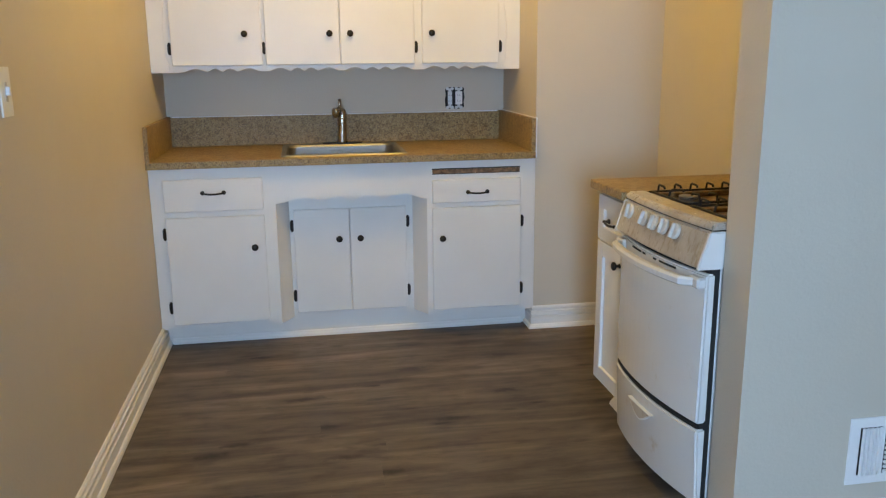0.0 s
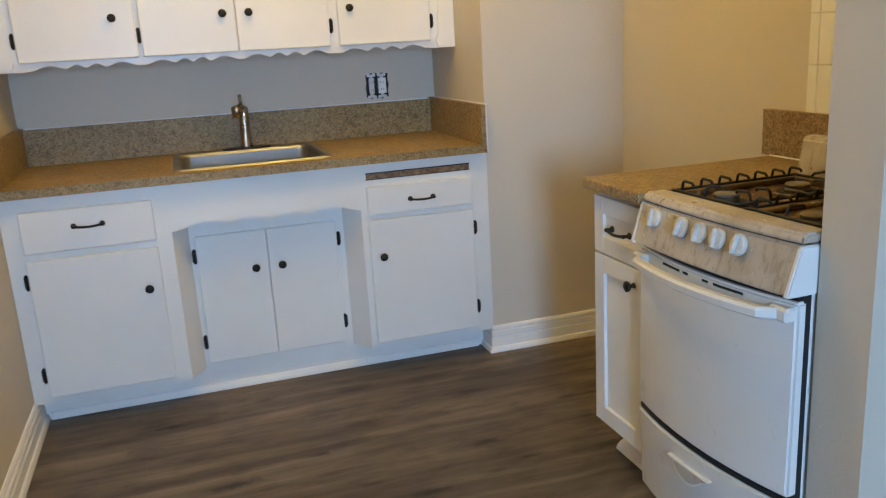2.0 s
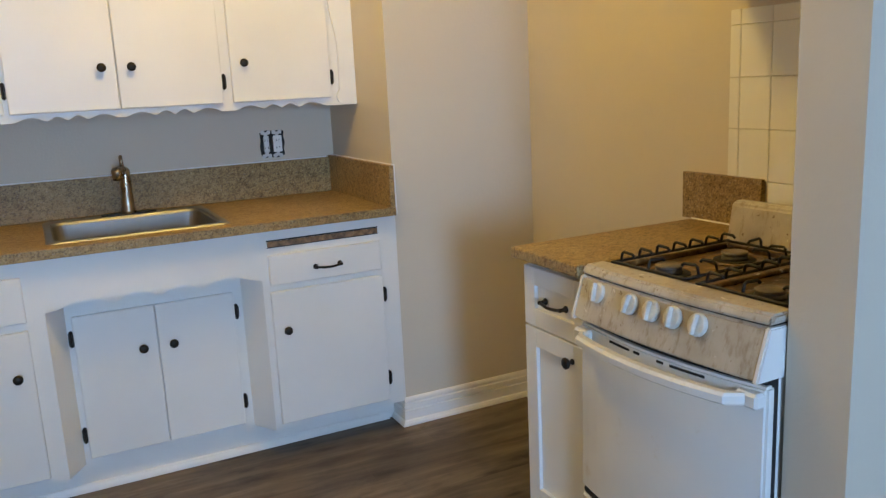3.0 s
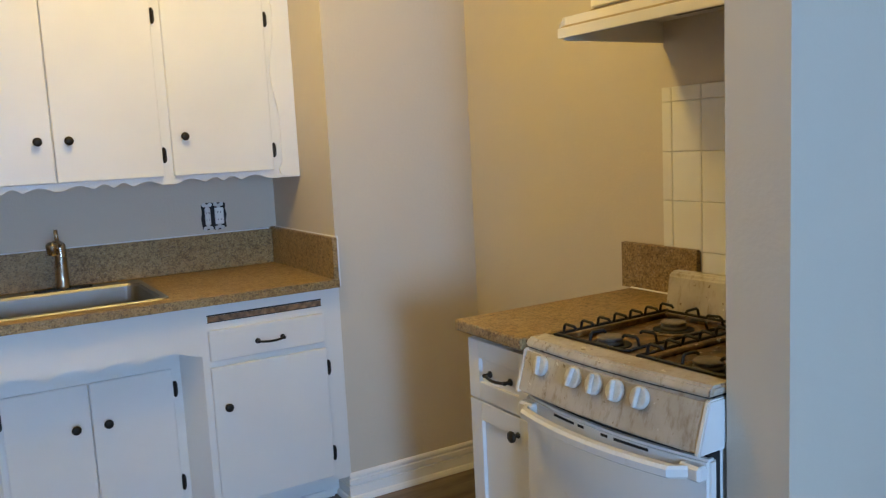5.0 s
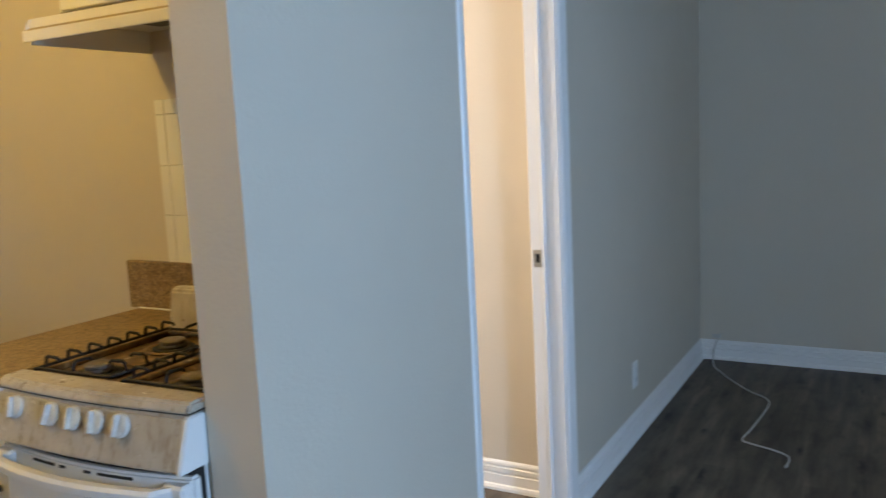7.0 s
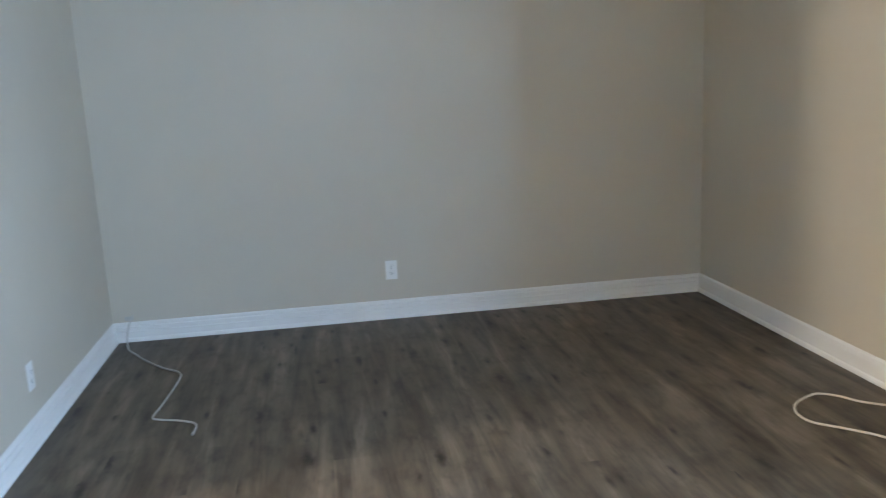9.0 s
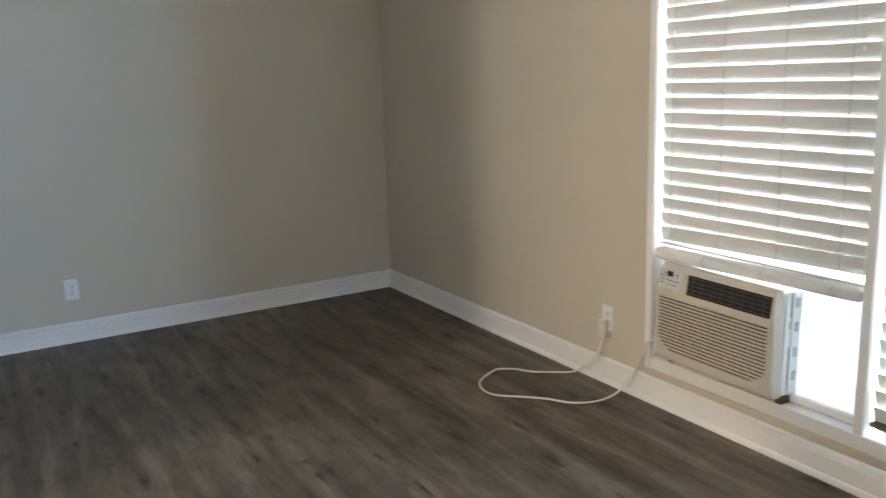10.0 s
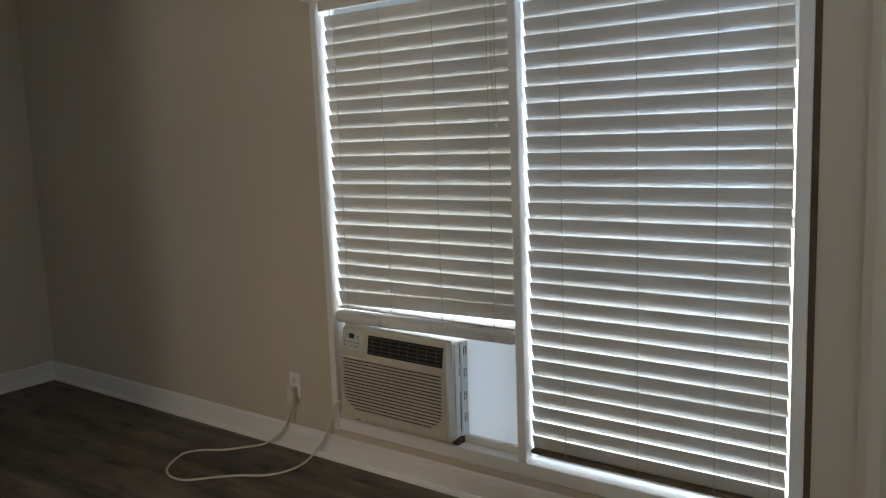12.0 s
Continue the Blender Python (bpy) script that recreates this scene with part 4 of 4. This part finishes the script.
# open outlet box on the niche wall
recept = thing("bare_outlet", (1.250, YB, 1.145), "uncovered double outlet box with metal yokes in the wall", "outlet")
bm = bmesh.new()
rag = [(1.199, 1.092), (1.215, 1.086), (1.238, 1.090), (1.262, 1.084), (1.288, 1.088), (1.304, 1.096), (1.301, 1.122), (1.307, 1.150), (1.302, 1.176), (1.305, 1.200), (1.284, 1.206), (1.258, 1.202), (1.236, 1.207), (1.210, 1.203), (1.197, 1.196), (1.200, 1.164), (1.195, 1.136)]
sheet(bm, rag, "y", YB - 0.003, YB - 0.0005)
part("box", bm, SLOT, recept, "dark open wall box")
for x, mat, half in ((1.223, METAL, 0.0125), (1.273, PLASTIC, 0.0195)):
    bm = bmesh.new()
    box(bm, (x - 0.008, YB - 0.005, 1.092), (x + 0.008, YB - 0.0025, 1.199), 0.001)
    for z in (1.094, 1.197):
        for dx in (-0.013, 0.013):
            turned(bm, [(0.0095, 0), (0.009, 0.002)], Matrix.Translation((x + dx, YB - 0.003, z)) @ pose(0, 0, 0, 90, 0, 0), 10)
    yoke = part("yoke", bm, METAL, recept)
    bm = bmesh.new()
    box(bm, (x - half, YB - 0.011, 1.110), (x + half, YB - 0.004, 1.182), 0.003, 2)
    face = part("socket_face", bm, mat, recept)
    for z in (1.130, 1.162):
        for dx in (-0.006, 0.006):
            bm = bmesh.new()
            box(bm, (x + dx - 0.001, YB - 0.0118, z - 0.004), (x + dx + 0.001, YB - 0.0105, z + 0.004))
            part("pin_hole", bm, SLOT, recept)

# ---- wall cabinet over the sink ----
wallcab = thing("wall_cabinet", (0.62, 4.90, 1.303), "white painted wall cabinet with scalloped bottom rail over the sink", "cabinet")
UY, UZ0, UZ1, XU = 4.738, 1.306, 2.085, 1.5295
bm = bmesh.new()
box(bm, (XW + 0.001, UY, 1.336), (XU, YB - 0.001, UZ1))
part("body", bm, WHITE, wallcab)
bm = bmesh.new()
wave = (1.25, 0.8, 0.8, 1.25)
run = arches(-0.155, 0.215, wave, 1.309, 1.325) + arches(0.255, 0.600, wave, 1.309, 1.325) + arches(0.625, 0.975, wave, 1.309, 1.325) + arches(1.030, 1.395, wave, 1.309, 1.325)
sheet(bm, [(XW + 0.001, 1.342), (XW + 0.001, UZ0), (-0.190, UZ0)] + run + [(1.425, UZ0), (XU, UZ0), (XU, 1.342)], "y", UY - 0.0005, UY + 0.018)
part("bottom_rail", bm, WHITE, wallcab, "scalloped bottom rail")
for side in (-1, 1):
    edge = XU if side > 0 else XW + 0.001
    pts = [(edge, UZ0 + 0.001), (edge - side * 0.055, UZ0 + 0.003), (edge - side * 0.078, UZ0 + 0.012), (edge - side * 0.086, UZ0 + 0.035)]
    for i in range(1, 25):
        z = UZ0 + 0.035 + (UZ1 - UZ0 - 0.04) * i / 24
        pts.append((edge - side * (0.078 - 0.012 * math.cos(2 * math.pi * (z - 1.40) / 0.66) + 0.006 * math.cos(2 * math.pi * (z - 1.4) / 0.33)), z))
    pts.append((edge, UZ1))
    bm = bmesh.new()
    sheet(bm, pts, "y", UY - 0.010, UY - 0.0008)
    part("scroll_trim", bm, WHITE, wallcab, "wavy side board")
VY = UY - 0.0175
for x0, x1, side, kx, in ((-0.203, 0.228, -1, 0.147), (0.243, 0.6075, -1, 0.557), (0.6095, 0.983, 1, 0.659), (1.020, 1.420, 1, 1.068)):
    cupboard_door(wallcab, x0, x1, 1.338, 2.020, VY, side, kx, 1.488, (1.420, 1.940))

# ---- small base cabinet beside the stove ----
small = thing("side_cabinet", (1.80, 3.27, 0), "white shaker base cabinet between counter end and stove", "cabinet")
CX, CY0, CY1 = 1.500, 3.130, 3.424
bm = bmesh.new()
box(bm, (CX + 0.018, CY0, 0.122), (XK - 0.03, CY1, 0.8815))
part("body", bm, WHITE, small)
bm = bmesh.new()
box(bm, (CX + 0.100, CY0, 0), (XK - 0.03, CY1 - 0.020, 0.122))
sheet(bm, [(CX + 0.100, 0), (CX + 0.072, 0), (CX + 0.075, 0.012), (CX + 0.088, 0.026), (CX + 0.100, 0.030)], "y", CY0, CY1 - 0.002)
part("toe_kick", bm, TRIM, small)


def shaker(parent, name, y0, y1, z0, z1, rail):
    """Front with a sunk middle panel, facing west."""
    bm = bmesh.new()
    box(bm, (CX + 0.011, y0 + rail - 0.003, z0 + rail - 0.003), (CX + 0.0185, y1 - rail + 0.003, z1 - rail + 0.003))
    for lo, hi in (((y0, z0), (y0 + rail, z1)), ((y1 - rail, z0), (y1, z1)), ((y0 + rail, z0), (y1 - rail, z0 + rail)), ((y0 + rail, z1 - rail), (y1 - rail, z1))):
        box(bm, (CX, lo[0], lo[1]), (CX + 0.0185, hi[0], hi[1]), 0.0015)
    return part(name, bm, WHITE, parent)


WEST = pose(0, 0, 0, 90, 0, -90)
d = shaker(small, "drawer_front", CY0 + 0.004, CY1, 0.690, 0.862, 0.052)
piece("pull", PULL, d, Matrix.Translation((CX + 0.006, 3.276, 0.772)) @ WEST)
d = shaker(small, "door", CY0 + 0.004, CY1, 0.132, 0.684, 0.055)
piece("knob", KNOB, d, Matrix.Translation((CX, 3.194, 0.636)) @ WEST)

top2 = thing("countertop", (1.80, 3.27, 0.882), "beige speckled counter end beside the stove", "countertop")
slab(top2, "slab", (1.470, 3.128, 0.8815), (XK - 0.001, 3.446, ZC), 0.006, GRANITE)
slab(top2, "backsplash", (XK - 0.022, 3.166, ZC), (XK - 0.001, 3.484, 1.062), 0.002, GRANITE)
bm = bmesh.new()
tube(bm, [(XK - 0.024, 3.16, ZC + 0.001), (XK - 0.024, 3.44, ZC + 0.001)], 0.0035, 6)
part("caulk_line", bm, TRIM, top2)

# ---- gas stove ----
stove = thing("gas_stove", (1.483, 2.8375, 0), "old white gas stove with greasy control panel and black grates", "stove", turn=2.0)
SW = 0.286


def bow(y):
    return -0.034 * (1 - (y / SW) ** 2)


def bowed(bm, z0, z1, x0, x1, back, half=SW, n=14, curve=1.0):
    """A front panel with a bowed face: its face is at x0 below and x1 above, its back at back."""
    ys = [half * (2 * i / n - 1) for i in range(n + 1)]
    lo = [bm.verts.new((x0 + curve * bow(y) * (half / SW), y, z0)) for y in ys]
    hi = [bm.verts.new((x1 + curve * bow(y) * (half / SW), y, z1)) for y in ys]
    lob = [bm.verts.new((back, y, z0)) for y in ys]
    hib = [bm.verts.new((back, y, z1)) for y in ys]
    for i in range(n):
        bm.faces.new((lo[i], lo[i + 1], hi[i + 1], hi[i]))
        bm.faces.new((lob[i], hib[i], hib[i + 1], lob[i + 1]))
        bm.faces.new((hi[i], hi[i + 1], hib[i + 1], hib[i]))
        bm.faces.new((lo[i], lob[i], lob[i + 1], lo[i + 1]))
    for i in (0, n):
        bm.faces.new((lo[i], hi[i], hib[i], lob[i]))
    bmesh.ops.recalc_face_normals(bm, faces=bm.faces[:])
    edges = [e for e in bm.edges if e.calc_face_angle(0) > 0.8]
    bmesh.ops.bevel(bm, geom=edges, offset=0.006, segments=2, affect="EDGES")


def stove_part(name, bm, material, parent=stove, label="", smooth=False):
    ob = part(name, bm, material, parent, label, smooth, local=True)
    return ob


bm = bmesh.new()
box(bm, (0.046, -SW + 0.006, 0.075), (0.565, SW - 0.006, 0.880), 0.004)
stove_part("body", bm, ENAMEL)
bm = bmesh.new()
box(bm, (0.026, -SW + 0.009, 0.080), (0.050, SW - 0.009, 0.80))
stove_part("shadow_gap", bm, SLOT)
bm = bmesh.new()
box(bm, (0.06, -SW + 0.03, 0), (0.54, SW - 0.03, 0.078))
stove_part("plinth", bm, SLOT)
bm = bmesh.new()
bowed(bm, 0.062, 0.303, 0.012, 0.0, 0.030)
low = stove_part("drawer", bm, ENAMEL, smooth=False)
bm = bmesh.new()
y0, y1 = -0.075, 0.092
pts = [(y0, 0.258), (y1, 0.258)] + [(y1 - 0.02 - (y1 - y0 - 0.04) * i / 10, 0.246 - 0.034 * math.sin(math.pi * i / 10)) for i in range(11)]
sheet(bm, pts, "x", -0.0405, -0.024)
stove_part("grip", bm, ACMETAL, low, "recessed drawer grip")
# shade of the grip's hollow, painted as a browner sheet on its face
bm = bmesh.new()
pts = [(y0 + 0.008, 0.254), (y1 - 0.008, 0.254)] + [(y1 - 0.026 - (y1 - y0 - 0.052) * i / 10, 0.246 - 0.028 * math.sin(math.pi * i / 10)) for i in range(11)]
sheet(bm, pts, "x", -0.0413, -0.030)
stove_part("grip_shade", bm, GRIME, low, "brownish patch painted as the shade in the drawer grip")
bm = bmesh.new()
bowed(bm, 0.322, 0.772, 0.0, 0.004, 0.030)
oven = stove_part("oven_door", bm, ENAMEL)
# black strip stands in for the shade between oven door and drawer
bm = bmesh.new()
bowed(bm, 0.3005, 0.3245, 0.0035, 0.0035, 0.028, SW - 0.002)
stove_part("drawer_gap_shade", bm, SLOT, oven, "black strip painted as the shade in the gap under the oven door")
bm = bmesh.new()
bowed(bm, 0.7705, 0.7895, 0.012, 0.012, 0.040, SW - 0.004)
stove_part("top_gap", bm, SLOT, oven)
for a, b in ((0.145, 0.070), (0.055, 0.035), (-0.020, -0.040), (-0.058, -0.150)):
    n = 5
    bm = bmesh.new()
    for i in range(n):
        ya, yb = a + (b - a) * i / n, a + (b - a) * (i + 1) / n
        box(bm, (bow((ya + yb) / 2) + 0.0025, min(ya, yb), 0.7565), (bow((ya + yb) / 2) + 0.010, max(ya, yb), 0.7625))
    stove_part("vent_slot", bm, SLOT, oven)
bm = bmesh.new()
n = 20
rows = []
for i in range(n + 1):
    y = (SW - 0.030) * (2 * i / n - 1)
    x = bow(y) * 1.25 - 0.034
    if i in (0, n):
        x = bow(y) - 0.010
    sec = [(0.012, -0.013), (0.001, -0.015), (-0.008, -0.009), (-0.009, 0.006), (-0.003, 0.013), (0.012, 0.013)]
    rows.append([bm.verts.new((x + dx, y, 0.746 + dz)) for dx, dz in sec])
for p, q in zip(rows, rows[1:]):
    for k in range(len(p)):
        bm.faces.new((p[k], p[(k + 1) % len(p)], q[(k + 1) % len(p)], q[k]))
bm.faces.new(rows[0]), bm.faces.new(rows[-1])
for s in (-1, 1):
    box(bm, (-0.024, s * (SW - 0.030) - 0.028, 0.729), (0.006, s * (SW - 0.030) + 0.028, 0.762), 0.006)
bmesh.ops.recalc_face_normals(bm, faces=bm.faces[:])
stove_part("handle", bm, ENAMEL, oven, "long bowed white handle")
bm = bmesh.new()
bowed(bm, 0.788, 0.893, -0.025, 0.009, 0.070, SW, curve=0.45)
panel = stove_part("control_panel", bm, GRIME, label="greasy yellowed control panel")
bm = bmesh.new()
bowed(bm, 0.8965, 0.9185, 0.006, 0.017, 0.078, SW + 0.001, curve=0.45)
stove_part("front_lip", bm, GRIME, label="grease-stained rounded cooktop front lip")
bm = bmesh.new()
bowed(bm, 0.8895, 0.9005, 0.0115, 0.0115, 0.070, SW - 0.002, curve=0.45)
stove_part("seam", bm, SLOT, panel)
for y0, y1 in ((-SW - 0.002, -SW + 0.012), (SW - 0.012, SW + 0.002)):
    bm = bmesh.new()
    sheet(bm, [(-0.029, 0.786), (0.005, 0.892), (0.055, 0.892), (0.055, 0.786)], "y", y0, y1)
    bmesh.ops.bevel(bm, geom=bm.edges[:], offset=0.003, segments=2, affect="EDGES")
    stove_part("end_cap", bm, ENAMEL, panel, "white enamel end of the control panel")


def control_knob():
    bm = bmesh.new()
    turned(bm, [(0.0245, 0), (0.025, 0.004), (0.0242, 0.008), (0.0215, 0.0105), (0.012, 0.0115)], Matrix(), 24)
    box(bm, (-0.0042, -0.0225, 0.008), (0.0042, 0.0225, 0.0215), 0.003, 3)
    return mesh_of("control_knob", bm, DIRTY)


CK = control_knob()
slope = math.degrees(math.atan2(0.034, 0.105))
for y, spin in ((0.203, 8), (0.080, -10), (0.010, 0), (-0.055, 4), (-0.124, -4)):
    zk = 0.864
    xk = -0.025 + 0.034 * (zk - 0.788) / 0.105 + 0.45 * bow(y)
    piece("control_knob", CK, panel, Matrix.Translation((xk, y, zk)) @ pose(0, 0, 0, 0, -90 + slope, 0) @ pose(0, 0, 0, 0, 0, 90 + spin), "white control knob with worn mark", local=True)

bm = bmesh.new()
box(bm, (0.060, -SW, 0.868), (0.545, SW, 0.892), 0.003)
for lo, hi in (((0.060, SW - 0.020, 0.890), (0.545, SW, 0.909)), ((0.060, -SW, 0.890), (0.545, -SW + 0.020, 0.909)), ((0.060, -0.018, 0.890), (0.53, 0.018, 0.904)), ((0.070, -SW, 0.890), (0.100, SW, 0.912)), ((0.50, -SW, 0.890), (0.545, SW, 0.906))):
    box(bm, lo, hi, 0.006, 2)
stove_part("cooktop", bm, BURNT, label="burnt and greasy cooktop with drip wells")
bm = bmesh.new()
vs = [(0.515, 0.895), (0.536, 1.010), (0.545, 1.020), (0.580, 1.020), (0.580, 0.86)]
a = [bm.verts.new((x, -SW, z)) for x, z in vs]
b = [bm.verts.new((x, SW, z)) for x, z in vs]
bm.faces.new(a), bm.faces.new(b)
for i in range(5):
    bm.faces.new((a[i], a[(i + 1) % 5], b[(i + 1) % 5], b[i]))
bmesh.ops.recalc_face_normals(bm, faces=bm.faces[:])
bmesh.ops.bevel(bm, geom=bm.edges[:], offset=0.005, segments=2, affect="EDGES")
stove_part("backguard", bm, GRIME)

well = bmesh.new()
turned(well, [(0.074, 0.001), (0.075, 0.004), (0.064, 0.0055), (0.056, 0.0035), (0.052, 0.0012)], Matrix(), 28)
WELL = mesh_of("drip_bowl", well, BURNT, True)
hole = bmesh.new()
turned(hole, [(0.053, 0.0), (0.053, 0.0024), (0.040, 0.0028)], Matrix(), 28)
HOLE = mesh_of("well_ring", hole, SLOT, True)
head = bmesh.new()
turned(head, [(0.033, 0.0), (0.034, 0.008), (0.0315, 0.010), (0.0315, 0.014), (0.0335, 0.0155)], Matrix(), 28)
HEAD = mesh_of("burner_head", head, DULL, True)
cap = bmesh.new()
turned(cap, [(0.0300, 0.0), (0.0325, 0.0015), (0.0325, 0.0050), (0.0300, 0.0070), (0.022, 0.0082), (0.004, 0.0085)], Matrix(), 28)
CAP = mesh_of("burner_cap", cap, WORN, True)
for x in (0.170, 0.400):
    for y in (0.150, -0.150):
        bowl = piece("burner", WELL, stove, Matrix.Translation((x, y, 0.8925)), local=True)
        piece("well_ring", HOLE, bowl, Matrix.Translation((0, 0, 0.0022)), local=True)
        piece("burner_head", HEAD, bowl, Matrix.Translation((0, 0, 0.003)), local=True)
        piece("burner_cap", CAP, bowl, Matrix.Translation((0, 0, 0.0185)), "scorched grey burner cap", local=True)


def grate_mesh():
    """Wire grate over two burners: a long frame with hooked fingers."""
    bm = bmesh.new()
    x0, x1, y0, y1, z = 0.095, 0.490, -0.118, 0.118, 0.0
    r = 0.0038
    tube(bm, smooth_line([(x0 + 0.02, y0, z), (x1 - 0.02, y0, z), (x1, y0 + 0.02, z), (x1, y1 - 0.02, z), (x1 - 0.02, y1, z), (x0 + 0.02, y1, z), (x0, y1 - 0.02, z), (x0, y0 + 0.02, z), (x0 + 0.02, y0, z)], 4), r, 8)

    def finger(x, y, dx, dy, reach):
        tube(bm, [(x, y, z), (x + 0.004 * dx, y + 0.004 * dy, z + 0.019), (x + 0.010 * dx, y + 0.010 * dy, z + 0.024), (x + reach * dx, y + reach * dy, z + 0.022), (x + (reach + 0.006) * dx, y + (reach + 0.006) * dy, z + 0.016)], r, 8)

    for i in range(7):
        finger(x0 + 0.020 + i * (x1 - x0 - 0.04) / 6, y1, 0, -1, 0.042)
    for x in (0.14, 0.20, 0.38, 0.44):
        finger(x, y0, 0, 1, 0.046)
    for x, d in ((x0, 1), (x1, -1)):
        finger(x, 0.0, d, 0, 0.046)
    return mesh_of("grate", bm, IRON, True)


GRATE = grate_mesh()
for y in (0.142, -0.142):
    piece("grate", GRATE, stove, Matrix.Translation((0, y, 0.9165)), "black wire grate", local=True)

# ---- range hood and the cabinet above it ----
hood = thing("range_hood", (1.95, 2.91, 1.66), "cream enamel range hood under a cabinet", "range hood")
HX, HY0, HY1 = 1.775, 2.560, 3.312
bm = bmesh.new()
sheet(bm, [(XK - 0.001, 1.742), (HX + 0.016, 1.742), (HX + 0.012, 1.686), (HX + 0.001, 1.684), (HX + 0.001, 1.709), (HX + 0.083, 1.757), (XK - 0.001, 1.757)], "y", HY0, HY1)
for v in bm.verts:
    if v.co.z > 1.75 and v.co.y > 3.0:
        v.co.y -= 0.045
part("canopy", bm, HOODM, hood)
# sloping top in a darker, rougher brown than the canopy
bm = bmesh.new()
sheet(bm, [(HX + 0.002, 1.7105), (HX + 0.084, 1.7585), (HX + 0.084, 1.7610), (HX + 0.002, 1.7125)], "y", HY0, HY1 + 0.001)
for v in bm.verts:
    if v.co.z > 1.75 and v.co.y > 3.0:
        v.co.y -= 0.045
part("top_slope", bm, HOODTOP, hood, "darker brown sloping top of the hood")
for y0 in (HY0 + 0.001, HY1 - 0.009):
    bm = bmesh.new()
    box(bm, (HX + 0.013, y0, 1.679), (XK - 0.002, y0 + 0.008, 1.7415), 0.001)
    part("side_skirt", bm, HOODM, hood)
bm = bmesh.new()
box(bm, (HX + 0.12, HY0 + 0.10, 1.732), (XK - 0.10, HY1 - 0.16, 1.7415), 0.003)
part("filter", bm, DULL, hood, "greasy metal mesh filter")
bm = bmesh.new()
box(bm, (HX - 0.004, HY0, 1.683), (HX + 0.0005, HY1 + 0.002, 1.711), 0.002)
part("front_lip", bm, HOODM, hood)
over = thing("hood_cabinet", (1.98, 2.91, 1.7615), "white cabinet above the range hood", "cabinet")
bm = bmesh.new()
box(bm, (1.858, HY0, 1.7615), (XK - 0.001, 3.268, 2.20))
part("body", bm, WHITE, over)
slab(over, "door", (1.846, HY0 + 0.02, 1.763), (1.8575, 3.260, 2.18), 0.004)

# ---- wall tiles behind the stove ----
tilewall = bpy.data.objects["wall_kitchen_east"]
bm = bmesh.new()
box(bm, (XK - 0.004, PY + 0.001, 0.90), (XK - 0.0005, 3.309, 1.546))
part("grout_bed", bm, GROUT, tilewall)


def tile_mesh(w, h):
    bm = bmesh.new()
    box(bm, (-0.0085, -w / 2, -h / 2), (-0.003, w / 2, h / 2), 0.0018)
    return mesh_of("tile", bm, TILEM)


TW, TH, GAP = 0.1135, 0.149, 0.0012
full, side, cap_t, corner = tile_mesh(TW - GAP, TH - GAP), tile_mesh(0.040 - GAP, TH - GAP), tile_mesh(TW - GAP, 0.045 - GAP), tile_mesh(0.040 - GAP, 0.045 - GAP)
ytop, ztop = 3.310, 1.547
cols = [(ytop - 0.020, side, corner)] + [(ytop - 0.040 - TW * (i + 0.5), full, cap_t) for i in range(6)]
for y, me, me_top in cols:
    if y - TW / 2 < PY - 0.03:
        continue
    piece("tile", me_top, tilewall, Matrix.Translation((XK, y, ztop - 0.0225)))
    for k in range(4):
        z = ztop - 0.045 - TH * (k + 0.5)
        if y > 3.15 and z - TH / 2 < 1.04:
            continue
        piece("tile", me, tilewall, Matrix.Translation((XK, y, z)))

# ---- floor planks ----
random.seed(7)
PW, PL = 0.178, 1.22
y = YS - 0.05
row = 0
while y < YB:
    east = XE if y < YN + 0.05 else HE
    x = XW - 0.12 - random.uniform(0, PL)
    while x < east:
        a, b = max(x, XW - 0.1), min(x + PL, east + 0.02)
        if b - a > 0.02:
            bm = bmesh.new()
            box(bm, (a + 0.0001, max(y, YS - 0.1) + 0.0001, -0.0065), (b - 0.0001, y + PW - 0.0001, 0.0))
            part("plank", bm, PLANK, floor)
        x += PL
    y += PW
    row += 1
